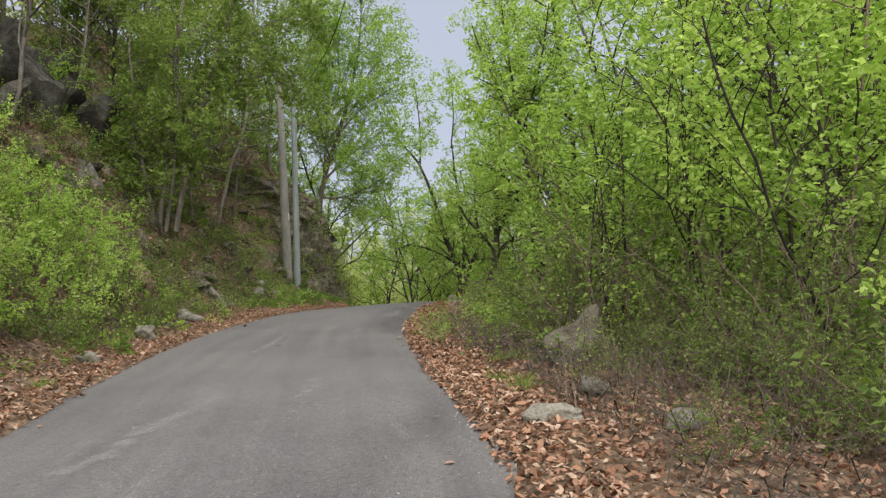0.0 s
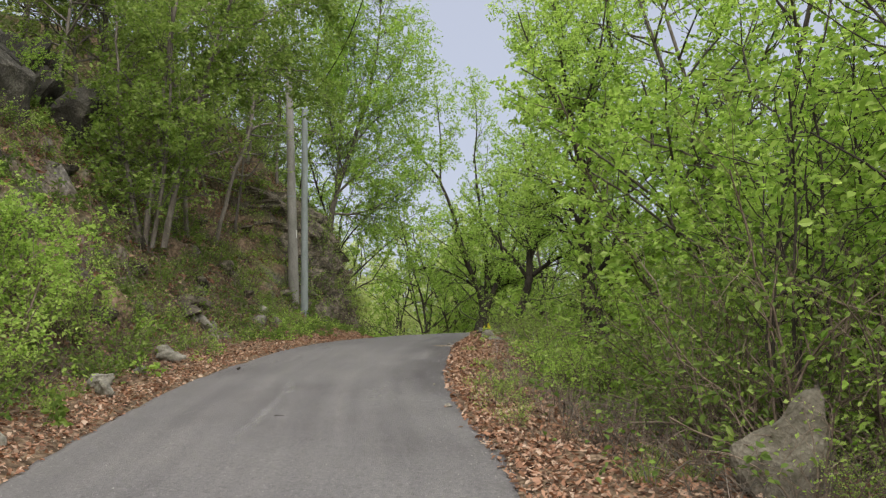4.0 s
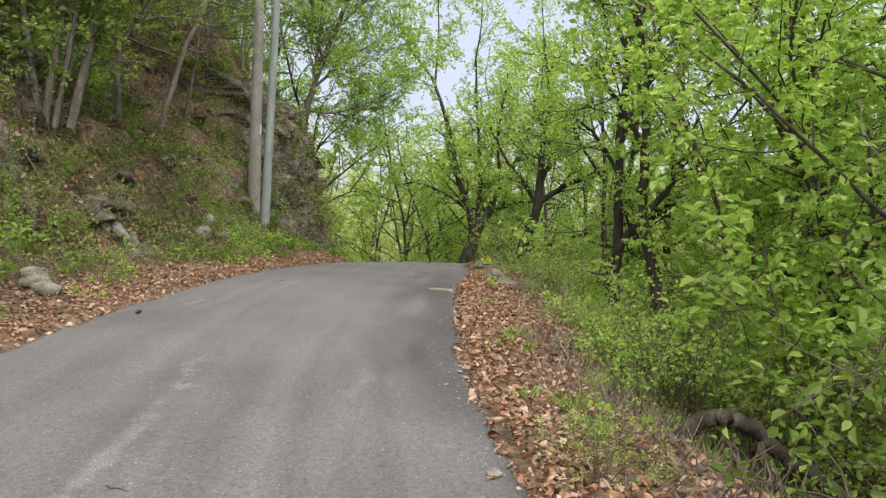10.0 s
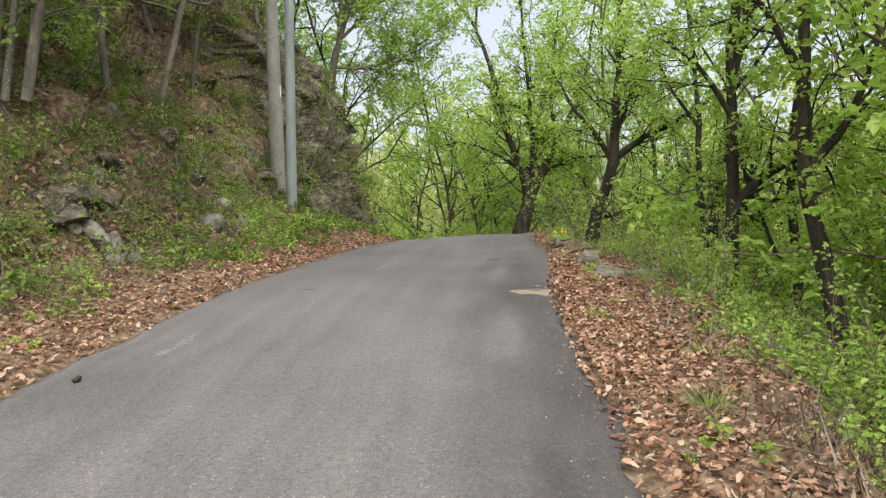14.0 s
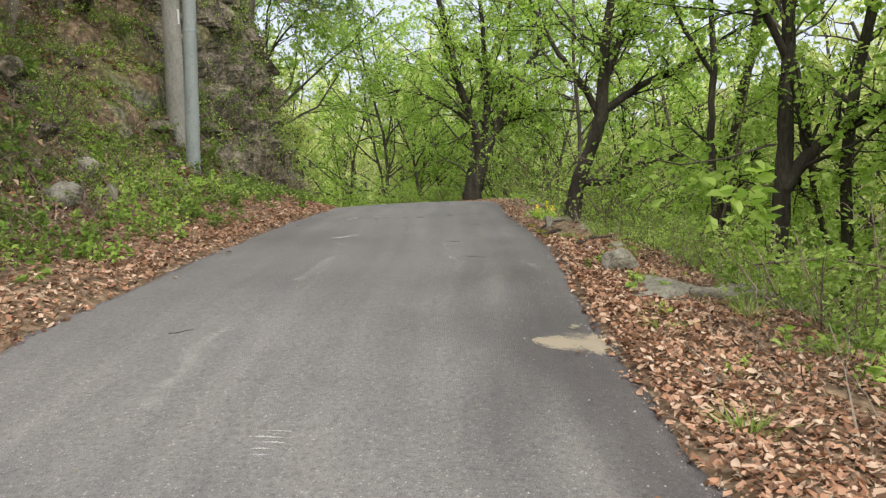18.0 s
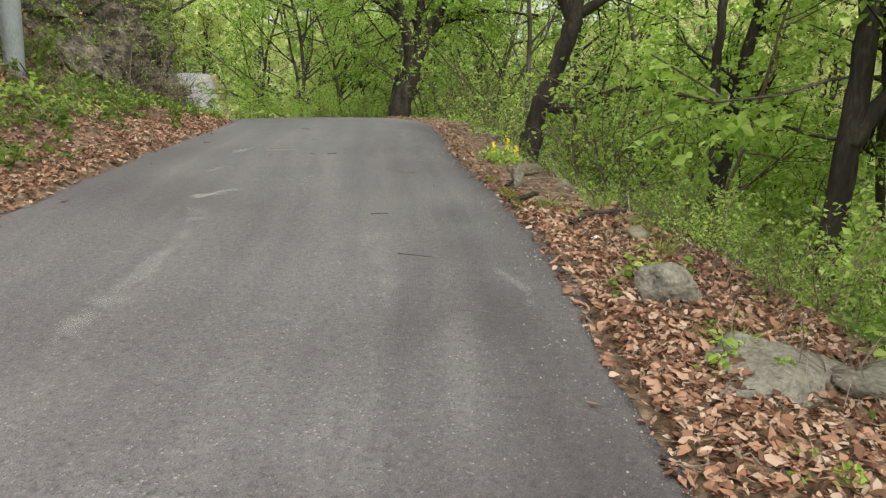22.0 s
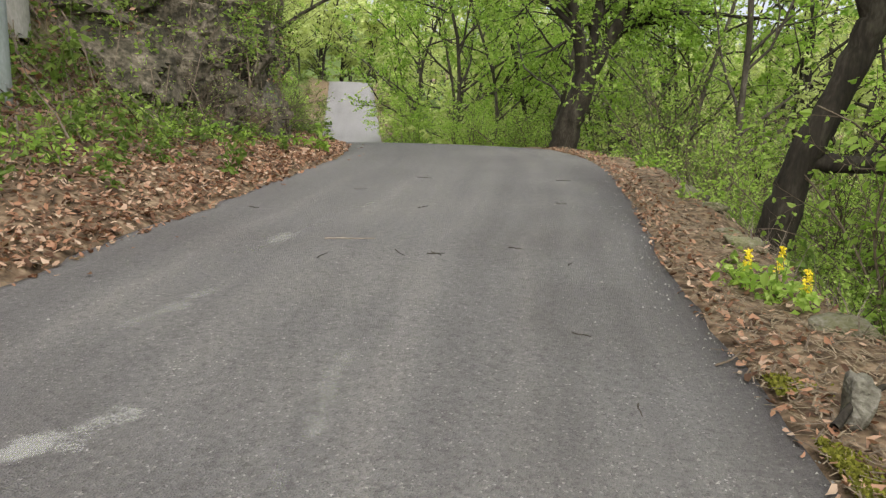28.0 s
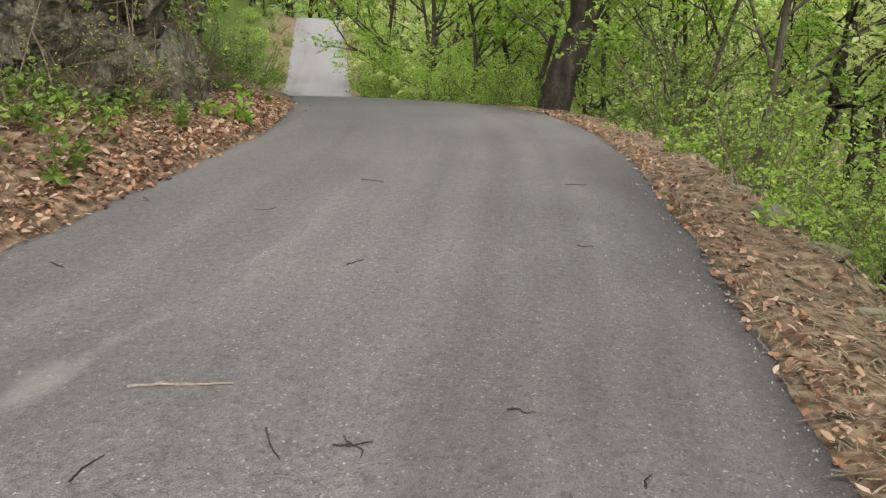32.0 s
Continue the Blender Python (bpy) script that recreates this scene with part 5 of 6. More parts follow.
# ---- pale marks on the asphalt ----
def mark(name, pts, halfwidths, mat, label, seed=1, lift=0.004):
    """A thin worn smear that follows the crown of the road, with ragged sides."""
    r = np.random.RandomState(seed)
    line = bezier([(x, y, 0) for x, y in pts], 12 * len(pts))[:, :2]
    line[:, 0] += 0.12 * lumps(line[:, 1] + seed, line[:, 1] * 0 + seed, 0.5)
    hw = np.interp(np.linspace(0, 1, len(line)), np.linspace(0, 1, len(halfwidths)), halfwidths)
    t = np.gradient(line, axis=0)
    t /= np.linalg.norm(t, axis=1)[:, None]
    nrm = np.stack([-t[:, 1], t[:, 0]], 1)
    rows = []
    for side_ in (-1, -0.5, 0, 0.5, 1):
        q = line + nrm * (hw * side_ * (1 + 0.12 * r.normal(0, 1, len(line)) * (abs(side_) == 1)))[:, None]
        z = road_top(q[:, 0], q[:, 1]) + lift
        rows.append(np.concatenate([q, z[:, None]], 1))
    ob = part(name, (np.array(rows).reshape(-1, 3), grid_faces(5, len(line))), mat, road, label)
    at = ob.data.attributes.new("fade", "FLOAT", "POINT")
    ends = np.clip(np.minimum(np.arange(len(line)), np.arange(len(line))[::-1]) / (0.25 * len(line)), 0, 1)
    at.data.foreach_set("value", np.concatenate([ends * (1 - abs(s_)) for s_ in (-1, -0.5, 0, 0.5, 1)]).astype(np.float32))
    return smooth(ob)


def worn_mat(name, col, hold, most=1.0):
    """Thin dusting: the grain of the road shows through it."""
    m, nt, b, node, link = material(name)
    tc, n1, n2, mr, tr, mx, mul = node("TexCoord"), node("TexNoise"), node("TexNoise"), node("MapRange"), node("BsdfTransparent"), node("MixShader"), node("Math")
    n1.inputs["Scale"].default_value, n1.inputs["Detail"].default_value = 5.5, 8
    n2.inputs["Scale"].default_value, n2.inputs["Detail"].default_value = 70, 3
    link(tc.outputs["Object"], n1.inputs["Vector"]), link(tc.outputs["Object"], n2.inputs["Vector"])
    mul.operation = "ADD"
    big = node("Math")
    big.operation, big.inputs[1].default_value, big.inputs[2].default_value = "MULTIPLY_ADD", 3.6, -1.3
    link(n1.outputs[0], big.inputs[0]), link(big.outputs[0], mul.inputs[0])
    grain = node("Math")
    grain.operation, grain.inputs[1].default_value, grain.inputs[2].default_value = "MULTIPLY_ADD", 2.2, -0.6
    link(n2.outputs[0], grain.inputs[0]), link(grain.outputs[0], mul.inputs[1])
    mr.inputs[4].default_value = most
    mr.inputs[1].default_value, mr.inputs[2].default_value = 1.75 - hold * 0.6, 2.25 - hold * 0.6
    fa, f2 = node("Attribute"), node("Math")
    fa.attribute_name = "fade"
    f2.operation, f2.inputs[1].default_value = "MULTIPLY_ADD", 1.0
    link(fa.outputs["Fac"], f2.inputs[0]), link(mul.outputs[0], f2.inputs[2])
    link(f2.outputs[0], mr.inputs[0]), link(mr.outputs[0], mx.inputs[0])
    link(tr.outputs[0], mx.inputs[1]), link(b.outputs[0], mx.inputs[2])
    link(mx.outputs[0], nt.nodes["Material Output"].inputs[0])
    b.inputs["Base Color"].default_value = (*col, 1)
    b.inputs["Roughness"].default_value = 0.95
    return m


SAND = worn_mat("sandy_patch", (0.36, 0.30, 0.22), 1.7, 0.55)
SPLASH = worn_mat("chalky_splash", (0.42, 0.41, 0.395), 0.95, 0.42)
CHALK = worn_mat("chalky_scuff", (0.36, 0.35, 0.335), 0.62, 0.21)
DUST = worn_mat("pale_scuff", (0.29, 0.28, 0.27), 0.3, 0.24)
mark("sandy_patch", [(0.72, 24.02), (0.95, 24.04), (1.2, 24.02), (1.38, 24.0)], [0.10, 0.22, 0.26, 0.22], SAND, "pale sandy patch at the asphalt edge", 3)
mark("scuff", [(-1.52, 29.95), (-1.38, 30.15), (-1.17, 30.45)], [0.07, 0.15, 0.08], SPLASH, "pale chalky splash on the asphalt", 4)
for i, (pts, hw, mat) in enumerate([
        ([(-1.4, 29.9), (-1.36, 29.0), (-1.34, 28.0), (-1.45, 26.6), (-1.66, 25.6)], [0.06, 0.09, 0.05, 0.08, 0.03], CHALK),
        ([(-1.86, 24.97), (-1.85, 23.9), (-1.8, 22.6)], [0.03, 0.06, 0.03], CHALK),
        ([(-0.51, 31.4), (-0.49, 30.7), (-0.44, 29.9)], [0.02, 0.045, 0.02], CHALK),
        ([(-1.12, 34.92), (-1.5, 33.5), (-1.7, 33.0)], [0.03, 0.06, 0.05], CHALK),
        ([(-1.45, 32.25), (-1.56, 31.78), (-1.7, 31.2)], [0.05, 0.06, 0.03], CHALK),
        ([(-2.7, 22.2), (-2.72, 21.2), (-2.73, 20.5)], [0.04, 0.07, 0.03], CHALK),
        ([(-1.21, 17.6), (-1.27, 16.9), (-1.1, 15.6)], [0.05, 0.07, 0.03], CHALK),
        ([(-1.19, 17.36), (-0.99, 15.13), (-0.83, 13.5), (-0.6, 11.8)], [0.04, 0.07, 0.07, 0.03], CHALK),
        ([(0.15, 30.0), (0.2, 28.4), (0.26, 26.4)], [0.05, 0.08, 0.04], DUST),
        ([(1.0, 28.0), (1.15, 27.3), (1.05, 26.6)], [0.03, 0.05, 0.03], CHALK),
        ([(-1.1, 35.5), (-1.2, 34.95)], [0.02, 0.04], CHALK),
        ([(-1.39, 34.1), (-1.55, 33.6), (-1.7, 33.2)], [0.03, 0.06, 0.04], CHALK),
        ([(0.0, 9.0), (-0.2, 7.0), (-0.1, 5.2)], [0.05, 0.1, 0.05], CHALK),
        ([(0.9, 10.6), (0.95, 8.4), (1.1, 6.6)], [0.05, 0.09, 0.04], DUST),
        ([(0.3, 17.8), (0.35, 16.0), (0.5, 14.2)], [0.05, 0.1, 0.04], DUST),
        ([(1.9, 9.0), (2.1, 7.2), (2.2, 6.0)], [0.04, 0.07, 0.03], DUST)]):
    mark("scuff", pts, [2.0 * h_ for h_ in hw], mat, "pale worn streak along the asphalt", 10 + i)

# short chalk ticks across the lane
for i in range(5):
    y = 22.12 + 0.075 * i
    mark("scuff", [(-1.13, y), (-1.02, y - 0.01), (-0.92, y - 0.03)], [0.008, 0.014, 0.008], SPLASH, "short pale chalk tick on the asphalt", 60 + i)

# ---- fallen leaves ----
lr = np.random.RandomState(77)


def dry_leaves(n, ylo, yhi, side_, dlo, dhi, size, power=1.0, lift=0.02):
    y = lr.uniform(ylo, yhi, n)
    d = dlo + (dhi - dlo) * lr.rand(n) ** power
    x = np.where(side_ < 0, EDGE_L(y) - d, EDGE_R(y) + d)
    keep = lumps(x, y, 1.1) + 0.5 * lumps(x, y, 0.4) > -0.58 - 0.25 * (d < 1.2)
    x, y, d = x[keep], y[keep], d[keep]
    on_road = d < 0.0
    z = np.where(on_road, road_top(x, y) + 0.015, height(x, y) + lift * lr.rand(len(x)) * 2)
    return np.stack([x, y, z], 1), size * (0.35 + 1.05 * lr.rand(len(x)) ** 1.3)


def curled(at, size, tilt=0.5):
    """Lobed, curled dry leaves: a midrib with ragged blades on both sides."""
    k = len(at)
    a = lr.rand(k) * 6.283
    fx = np.stack([np.cos(a), np.sin(a), lr.normal(0, tilt, k)], 1)
    fx /= np.linalg.norm(fx, axis=1)[:, None]
    up = np.stack([lr.normal(0, tilt, k), lr.normal(0, tilt, k), np.ones(k)], 1)
    fy = np.cross(up, fx)
    fy /= np.linalg.norm(fy, axis=1)[:, None]
    fz = np.cross(fx, fy)
    curl = lr.uniform(0.05, 0.38, k)
    bend = lr.normal(0.05, 0.16, k)
    out = []
    for u, v in ((-0.5, 0.0), (0.05, 0.0), (0.5, 0.0), (-0.2, 0.25), (0.2, 0.2), (-0.2, -0.25), (0.2, -0.2)):
        ju, jv = u + lr.normal(0, 0.09, k), v * (0.5 + 1.0 * lr.rand(k)) + lr.normal(0, 0.05, k)
        h = curl * np.abs(jv) * 1.8 + bend * (ju * 2) ** 2 * 0.5
        out.append(at + size[:, None] * (fx * ju[:, None] + fy * jv[:, None] + fz * h[:, None]))
    v = np.stack(out, 1).reshape(-1, 3)
    i = np.arange(k)[:, None] * 7
    f = np.concatenate([i + t for t in ([0, 1, 3], [1, 4, 3], [1, 2, 4], [0, 5, 1], [1, 5, 6], [1, 6, 2])], 0)
    return v, f


fall = [dry_leaves(9000, 27, 46, -1, 0.05, 2.8, 0.068), dry_leaves(40000, 3, 46, -1, 0.05, 2.6, 0.064, 0.9), dry_leaves(30000, 4, 44, -1, 2.2, 8, 0.092, 1.0, 0.06), dry_leaves(46000, 2, 30, 1, 0.03, 2.7, 0.064, 0.9),
        dry_leaves(2600, 28, 46, 1, 0.0, 1.3, 0.055), dry_leaves(3500, 3, 32, 1, 2.4, 6, 0.11), dry_leaves(7500, 2, 30, 1, -0.09, 0.5, 0.066), dry_leaves(5500, 3, 46, -1, -0.09, 0.5, 0.07), dry_leaves(1500, 29, 46, 1, -0.06, 0.3, 0.06), dry_leaves(13000, 20, 29, 1, 0.03, 2.0, 0.056)]
at_ = np.concatenate([p for p, s in fall])
sz_ = np.concatenate([s for p, s in fall])
litter = smooth(part("leaf_litter", curled(at_, sz_), LEAF_DRY, None))
tagged(litter, "drift of dry russet-brown fallen leaves on both verges", "leaf litter", kind="stuff")

stray = [dry_leaves(90, 2, 46, -1, -0.02, -0.5, 0.08, 2.4), dry_leaves(36, 2, 30, 1, -0.02, -0.4, 0.07, 2.4)]
strays = part("leaf_litter", curled(np.concatenate([p for p, s in stray]), np.concatenate([s for p, s in stray]), 0.07), LEAF_DRY, None)
tagged(strays, "stray dry leaves blown onto the asphalt edges", "leaf litter", kind="stuff")
# needles and crumbs of bark on the verges
ny = lr.uniform(4, 46, 7000)
ns = lr.rand(7000) < 0.35
nd = lr.rand(7000) ** 1.3 * 1.4 - 0.04
nx = np.where(ns, EDGE_L(ny) - nd, EDGE_R(ny) + nd)
na = lr.rand(7000) * 6.28
nl = lr.uniform(0.02, 0.10, 7000)
nc = np.stack([nx, ny, np.maximum(height(nx, ny), np.where(nd < 0, road_top(nx, ny), -99)) + 0.012 + 0.03 * lr.rand(7000)], 1)
nv = np.stack([np.cos(na) * nl, np.sin(na) * nl, lr.normal(0, 0.012, 7000)], 1)
nw = np.stack([-np.sin(na), np.cos(na), 0 * na], 1) * lr.uniform(0.0015, 0.006, 7000)[:, None]
crumbs = np.stack([nc - nv - nw, nc + nv - nw, nc + nv + nw, nc - nv + nw], 1).reshape(-1, 3)
tagged(part("verge_debris", (crumbs, np.arange(len(crumbs)).reshape(-1, 4)), TWIG, None), "fine brown needles, bark crumbs and twig bits on the verges", "debris", kind="stuff")

STRAW = rough_mat("straw", [(0.3, (0.10, 0.075, 0.05)), (0.5, (0.20, 0.155, 0.105)), (0.7, (0.33, 0.26, 0.185))], 12, 60, 0.9, 0.3, 0.004)


# dead twigs and stems littering the bank and the edge of the ravine
def strands(n, ylo, yhi, side_, dlo, dhi, long_, rise, wide=1.0):
    y, d = lr.uniform(ylo, yhi, n), lr.uniform(dlo, dhi, n)
    x = np.where(side_ < 0, EDGE_L(y) - d, EDGE_R(y) + d)
    a, l = lr.rand(n) * 6.283, lr.uniform(0.35, 1.0, n) * long_
    half_ = np.stack([np.cos(a) * l, np.sin(a) * l], 1) * 0.5
    ends = []
    for s_ in (-1, 1):
        px, py = x + s_ * half_[:, 0], y + s_ * half_[:, 1]
        ends.append(np.stack([px, py, np.maximum(height(px, py), np.where((px > EDGE_L(py)) & (px < EDGE_R(py)), road_top(px, py), -99)) + 0.012 + rise * lr.rand(n)], 1))
    mid_ = (ends[0] + ends[1]) / 2 + lr.normal(0, 0.06, (n, 3)) * l[:, None]
    mid_[:, 2] = np.maximum(mid_[:, 2], height(mid_[:, 0], mid_[:, 1]) + 0.01)
    w_ = np.stack([-np.sin(a), np.cos(a), 0 * a], 1) * lr.uniform(0.0015, 0.005, n)[:, None] * wide
    v_ = np.stack([ends[0] - w_, ends[0] + w_, mid_ - w_, mid_ + w_, ends[1] - w_, ends[1] + w_], 1).reshape(-1, 3)
    i_ = np.arange(n)[:, None] * 6
    return v_, np.concatenate([i_ + [0, 2, 3, 1], i_ + [2, 4, 5, 3]], 0)


tagged(part("dead_twigs", strands(16000, 6, 45, -1, 0.9, 8.5, 0.5, 0.16), TWIG, None), "dead brown twigs and stems littering the bank", "debris", kind="stuff")
tagged(part("dead_twigs", strands(7000, 7, 46, 1, 0.9, 4.5, 0.6, 0.2), TWIG, None), "dead brown twigs and stems at the ravine edge", "debris", kind="stuff")
# darker bark than the other twigs: shade of the shrubs painted into it
tagged(part("dead_twigs", strands(4200, 3, 13, 1, 0.8, 4.2, 0.5, 0.3), BARK_BROWN, None), "dry brush and twigs around the boulder, browned to paint in shrub shade", "debris", kind="stuff")
tagged(part("straw_debris", strands(9000, 27, 47, 1, 0.0, 1.15, 0.13, 0.02), STRAW, None), "pale straw, needles and shredded leaves along the verge", "debris", kind="stuff")

# ---- low green cover on the bank and verges ----


def cover(n, ylo, yhi, side_, dlo, dhi):
    y, d = lr.uniform(ylo, yhi, n), lr.uniform(dlo, dhi, n)
    x = np.where(side_ < 0, EDGE_L(y) - d, EDGE_R(y) + d)
    keep = lumps(x + 40, y, 1.6) + 0.4 * lumps(x, y, 0.5) > 0.0
    x, y = x[keep], y[keep]
    return np.stack([x, y, height(x, y) + 0.02], 1)


tufts = np.concatenate([cover(2900, 3, 40, -1, 0.9, 6.5), cover(5200, 12, 40, -1, 2.5, 10), cover(800, 12, 46, 1, 1.4, 3.6), cover(2400, 14, 46, 1, 2.4, 8)])
rep = np.repeat(tufts, 13, 0) + lr.normal(0, 1, (len(tufts) * 13, 3)) * (0.10, 0.10, 0.03)
rep[:, 2] += lr.rand(len(rep)) * 0.22
ways = lr.normal(0, 0.6, rep.shape) + (0, 0, 0.7)
pick = (lumps(rep[:, 0], rep[:, 1], 2.5) + lr.normal(0, 0.1, len(rep))) > 0.16
for some, mat, lab in ((pick, LEAF_SPRING, "scattered bright green weeds on the bank and verges"), (~pick, LEAF_DEEP, "scattered dull green weeds on the bank and verges")):
    tagged(part("ground_cover", leaf_cloud(lr, rep[some], ways[some], 0.078, 0.6, 0.0, 0.26), mat, None), lab, "undergrowth", kind="stuff")

# dry grass stalks
gy_ = lr.uniform(6, 44, 2600)
gd_ = lr.uniform(0.8, 3.6, 2600)
gs_ = lr.rand(2600) < 0.45
gx_ = np.where(gs_, EDGE_L(gy_) - gd_ - 0.8, EDGE_R(gy_) + gd_)
stalk = np.stack([gx_, gy_, height(gx_, gy_) - 0.02], 1)
tip_ = stalk + np.stack([lr.normal(0, 0.12, 2600), lr.normal(0, 0.12, 2600), lr.uniform(0.15, 0.55, 2600)], 1)
wid = np.stack([lr.normal(0, 0.004, 2600), lr.normal(0, 0.004, 2600), np.zeros(2600)], 1)
gv = np.stack([stalk - wid, stalk + wid, tip_], 1).reshape(-1, 3)
gf = np.arange(len(gv)).reshape(-1, 3)
tagged(part("dry_grass", (gv, gf), PALE_STICK, None), "thin dry grass stalks and dead stems on the verges", "grass", kind="stuff")

# brown dead stalks standing thick on the verge
by_ = lr.uniform(11.5, 19.5, 2400)
bd_ = 0.35 + 1.9 * lr.rand(2400) ** 0.8
bx_ = EDGE_R(by_) + bd_
foot_ = np.stack([bx_, by_, height(bx_, by_) - 0.02], 1)
rise_ = np.stack([lr.normal(0, 0.14, 2400), lr.normal(0, 0.14, 2400), lr.uniform(0.06, 0.34, 2400) * np.clip(bd_ / 0.9, 0.5, 1.2)], 1)
lean_ = np.stack([lr.normal(0, 1, 2400), lr.normal(0, 1, 2400), np.zeros(2400)], 1) * 0.0035
bend_ = foot_ + rise_ * 0.6
fork_ = foot_ + rise_ + lr.normal(0, 0.05, (2400, 3))
bv = np.stack([foot_ - lean_, foot_ + lean_, bend_ + lean_, bend_ - lean_, fork_], 1).reshape(-1, 3)
bi = np.arange(2400)[:, None] * 5
tagged(part("dry_grass", (bv, (bi + [0, 1, 2, 3]).tolist() + (bi + [3, 2, 4]).tolist()), TWIG, None), "dead brown stalks standing among fallen leaves on the verge", "grass", kind="stuff")

# crumbled grit along the asphalt
gr_y = np.concatenate([lr.uniform(3, 46, 1500), lr.uniform(3, 46, 700)])
gr_e = np.concatenate([np.abs(lr.normal(0, 0.22, 1500)), lr.uniform(0, 4.5, 700)])
gr_x = np.maximum(EDGE_R(gr_y) - gr_e, EDGE_L(gr_y) + 0.02)
gr_s = lr.uniform(0.003, 0.009, 2200)[:, None, None]
gr_v = np.array([(-1, -0.6, -0.3), (1, -0.5, -0.3), (0, 1.1, -0.3), (0.1, 0, 0.8)])[None] * gr_s * lr.uniform(0.6, 1.4, (2200, 4, 1))
gr_a = lr.rand(2200) * 6.28
gr_v = np.stack([gr_v[..., 0] * np.cos(gr_a)[:, None] - gr_v[..., 1] * np.sin(gr_a)[:, None], gr_v[..., 0] * np.sin(gr_a)[:, None] + gr_v[..., 1] * np.cos(gr_a)[:, None], gr_v[..., 2]], -1)
gr_v += np.stack([gr_x, gr_y, road_top(gr_x, gr_y) + 0.003], 1)[:, None]
gr_i = np.arange(2200)[:, None] * 4
gr_f = np.concatenate([gr_i + q for q in ([0, 1, 3], [1, 2, 3], [2, 0, 3])], 0)
GRIT = rough_mat("pale_grit", [(0.3, (0.12, 0.115, 0.11)), (0.5, (0.24, 0.23, 0.215)), (0.7, (0.42, 0.40, 0.38))], 9, 60, 0.9, 0.1, 0.002)
tagged(part("grit", (gr_v.reshape(-1, 3), gr_f), GRIT, None), "fine pale grit crumbled from the asphalt edge", "grit", kind="stuff")


# dead branches leaning on the bank
for i in range(16):
    y, d = lr.uniform(20, 43), lr.uniform(1.2, 3.2)
    if i < 8:
        y = lr.uniform(35.5, 41)
    a, l = lr.uniform(-0.9, 0.9), lr.uniform(0.5, 1.5)
    line = []
    for q in (0, 0.35, 0.7, 1):
        x_, y_ = float(EDGE_L(y)) - d - q * l * math.cos(a), y + q * l * math.sin(a)
        line.append((x_, y_, float(height(x_, y_)) + 0.03 + 0.14 * q))
    stick("dead_branch", line, lr.uniform(0.008, 0.02), 0.005, "dry bare branch leaning on the bank", TWIG, "branch")


# heavier leaf drifts, brush and weeds that break up the bank
drift = dry_leaves(17000, 8, 44, -1, 2.3, 9, 0.15, 1.0, 0.09)
tagged(part("leaf_litter", curled(drift[0], drift[1], 0.65), LEAF_DRY, None), "clumps of dry brown leaves caught on the bank", "leaf litter", kind="stuff")
tagged(part("dead_twigs", strands(5200, 8, 45, -1, 1.4, 9, 1.1, 0.35, 2.2), TWIG, None), "tangled dead stems hanging on the bank", "debris", kind="stuff")
tagged(part("dead_twigs", strands(1700, 9, 24, 1, 1.9, 4.5, 0.55, 0.25, 1.5), TWIG, None), "tangled dead stems under the thicket", "debris", kind="stuff")
weeds = cover(1700, 6, 45, -1, 1.4, 8.5)
weeds = np.repeat(weeds, 11, 0) + lr.normal(0, 1, (len(weeds) * 11, 3)) * (0.13, 0.13, 0.05)
weeds[:, 2] += 0.06 + lr.rand(len(weeds)) * 0.2
tagged(part("ground_cover", leaf_cloud(lr, weeds, lr.normal(0, 0.6, weeds.shape) + (0, 0, 0.5), 0.085, 0.6, 0.0, 0.26), LEAF_MID, None), "broad green weeds growing on the bank", "undergrowth", kind="stuff")


# tufts of fresh grass on the verges
def grass_tuft(seed, x, y, h):
    r = np.random.RandomState(seed)
    k = 55
    foot = np.concatenate([r.normal(0, 0.05, (k, 2)), np.full((k, 1), -0.02)], 1)
    out = foot * (1.2, 1.2, 0) + r.normal(0, 0.03, (k, 3)) * (1, 1, 0)
    tall = h * r.uniform(0.5, 1.1, k)[:, None] * np.array([0, 0, 1])
    wide = np.stack([r.normal(0, 1, k), r.normal(0, 1, k), np.zeros(k)], 1)
    wide *= 0.0045 / np.linalg.norm(wide, axis=1)[:, None]
    mid_ = foot + out * 0.5 + tall * 0.6
    v = np.stack([foot - wide, foot + wide, mid_ + wide, mid_ - wide, foot + out * 1.6 + tall], 1).reshape(-1, 3)
    i = np.arange(k)[:, None] * 5
    faces = (i + [0, 1, 2, 3]).tolist() + (i + [3, 2, 4]).tolist()
    ob = part("grass_tuft", (v, faces), LEAF_MID, None)
    ob.matrix_basis = pose(x, y, float(height(x, y)))
    tagged(ob, "small tuft of fresh green grass among dead leaves", "grass", "grass tufts on the verge")


for i in range(46):
    y = lr.uniform(8, 30) if i < 32 else lr.uniform(8, 44)
    d = lr.uniform(0.25, 1.9)
    x = float(EDGE_R(y)) + d if i < 32 else float(EDGE_L(y)) - d
    grass_tuft(500 + i, x, y, lr.uniform(0.10, 0.24))

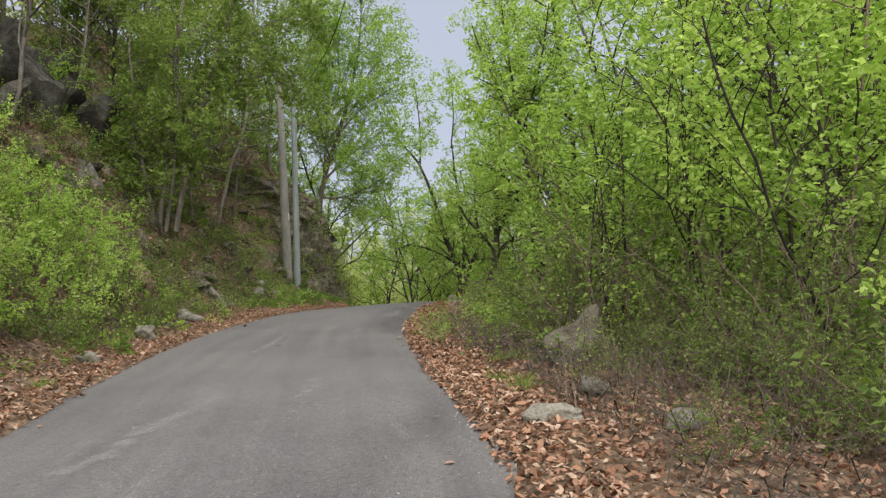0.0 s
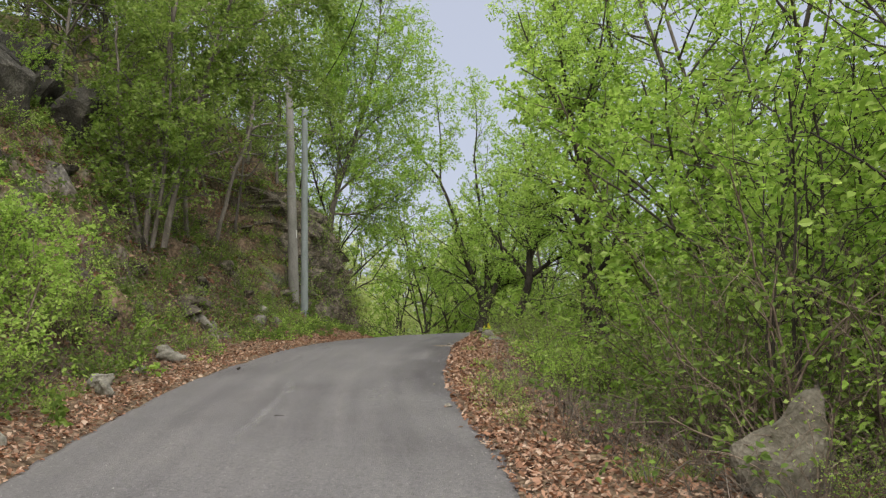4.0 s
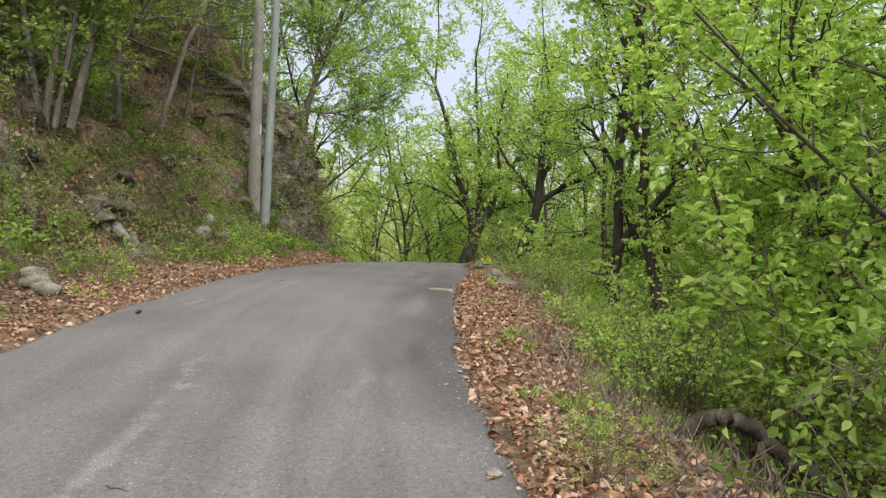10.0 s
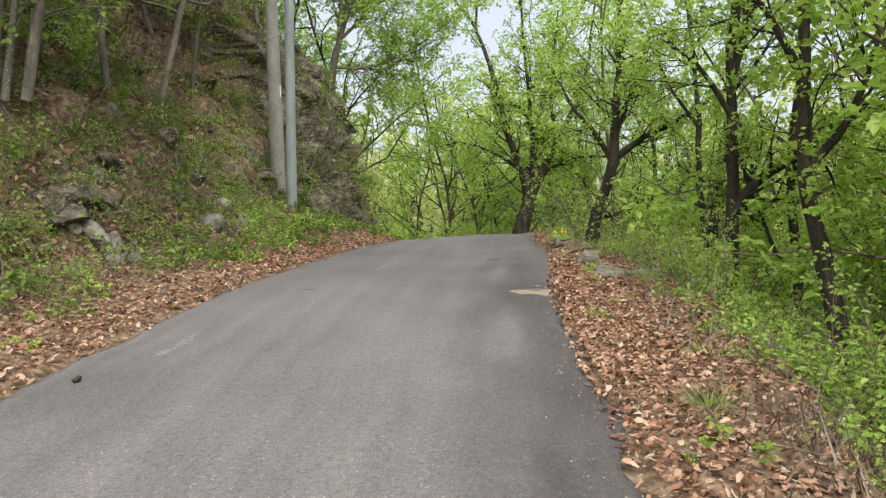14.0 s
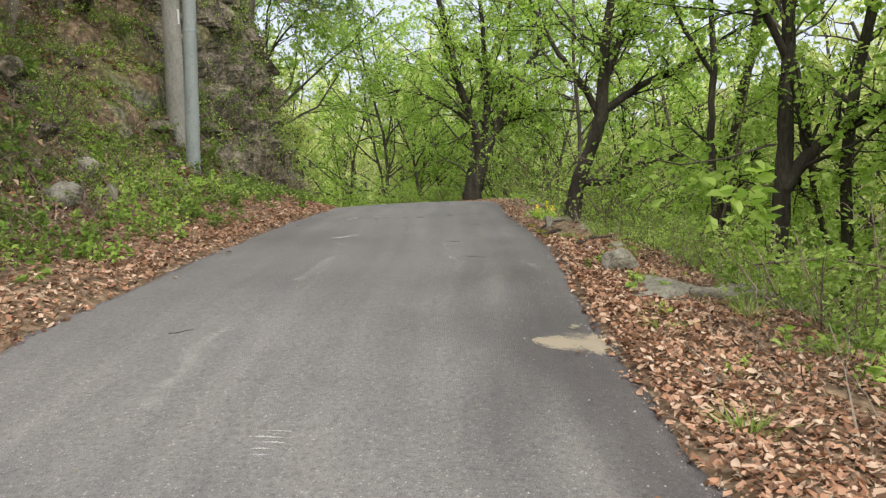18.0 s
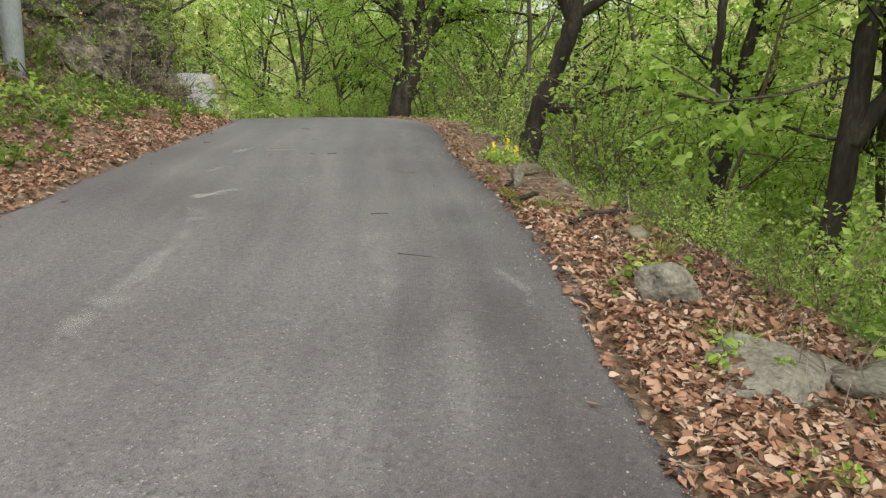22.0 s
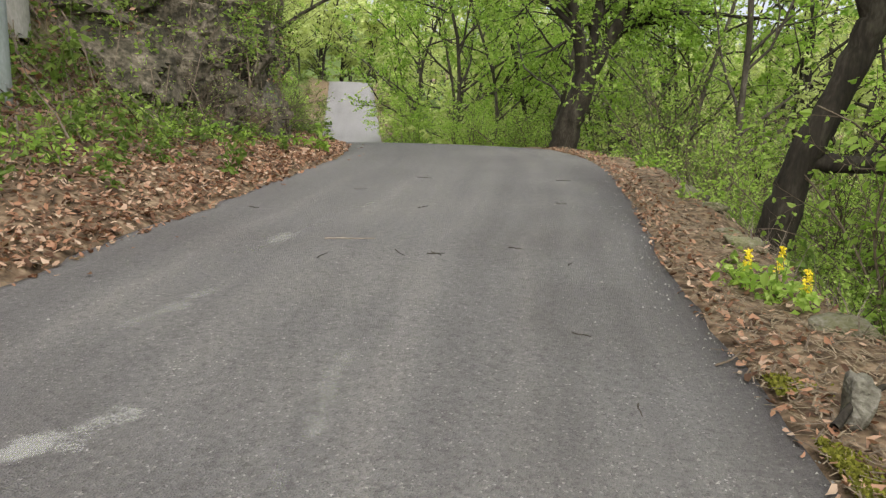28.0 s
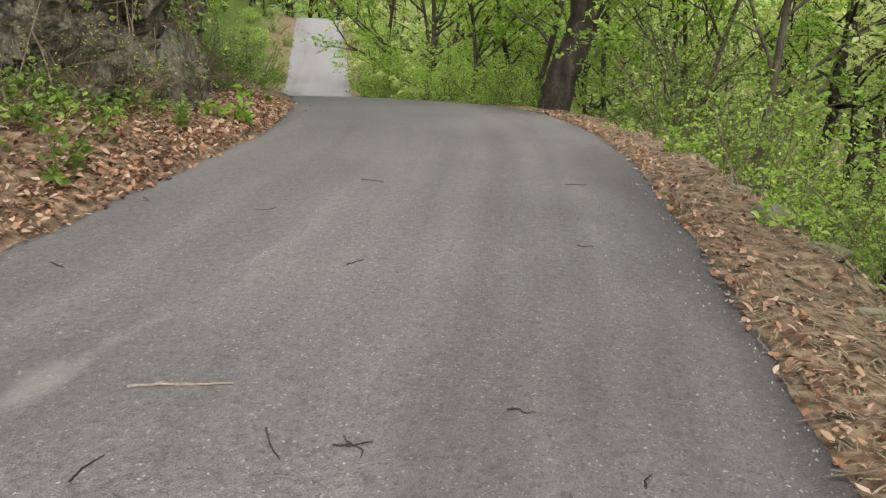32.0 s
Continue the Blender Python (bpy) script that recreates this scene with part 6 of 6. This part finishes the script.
# cushion of yellow-green moss along the asphalt edge
my_ = lr.uniform(29.7, 31.3, 5200)
mx_ = EDGE_R(my_) + 0.04 + np.abs(lr.normal(0, 0.09, 5200))
keep_ = lumps(mx_ * 2, my_ * 2, 0.7) > -0.12
moss_at = np.stack([mx_, my_, height(mx_, my_) + 0.008 + 0.02 * lr.rand(5200)], 1)[keep_]
MOSS = leaf_mat("moss", [(0.0, (0.07, 0.075, 0.012)), (0.5, (0.14, 0.14, 0.022)), (1.0, (0.23, 0.22, 0.04))], (1.0, 1.0, 0.6), 0.2, 0.9)
tagged(part("moss", leaf_cloud(lr, moss_at, lr.normal(0, 0.5, moss_at.shape) + (0, 0, 0.8), 0.022, 0.5, 0.0), MOSS, None), "low cushion of yellow-green moss along the asphalt edge", "moss", kind="stuff")

# ---- yellow flowers at the ravine edge ----
YELLOW, m_nt, m_b, m_node, m_link = material("yellow_petal")
m_b.inputs["Base Color"].default_value, m_b.inputs["Roughness"].default_value = (0.84, 0.68, 0.03, 1), 0.6


def flower(x, y, h, seed):
    w = Wood(seed, False)
    w.grow((0, 0, -0.05), (0.05, 0, 1), h, 0.006, 0, [(6, 0.05, 0.0, 0, 0, 0, 5, 0, 0)])
    ob = new("yellow_flower")
    ob.matrix_basis = pose(x, y, float(height(x, y)))
    tagged(ob, "yellow flower spike with small green leaves at the ravine edge", "flower", "yellow flowers at the ravine edge")
    part("stem", w.wood(), LEAF_DEEP, ob)
    r = np.random.RandomState(seed)
    k = 150
    q = r.rand(k)
    at = np.stack([0.024 * np.cos(q * 50) * (1 - 0.6 * q), 0.024 * np.sin(q * 50) * (1 - 0.6 * q), h * (0.45 + 0.55 * q)], 1)
    part("blossom", leaf_cloud(r, at, at * (1, 1, 0) * 20, 0.021, 0.3, 0.1), YELLOW, ob)
    at2 = r.normal(0, 0.09, (60, 3)) * (1, 1, 0.5) + (0, 0, 0.09)
    part("foliage", leaf_cloud(r, at2, at2, 0.07, 0.6, 0.0), LEAF_SPRING, ob)


for i, (x, y, h) in enumerate([(2.04, 33.1, 0.27), (2.2, 32.9, 0.34), (2.24, 32.5, 0.28)]):
    flower(x, y, h, 300 + i)
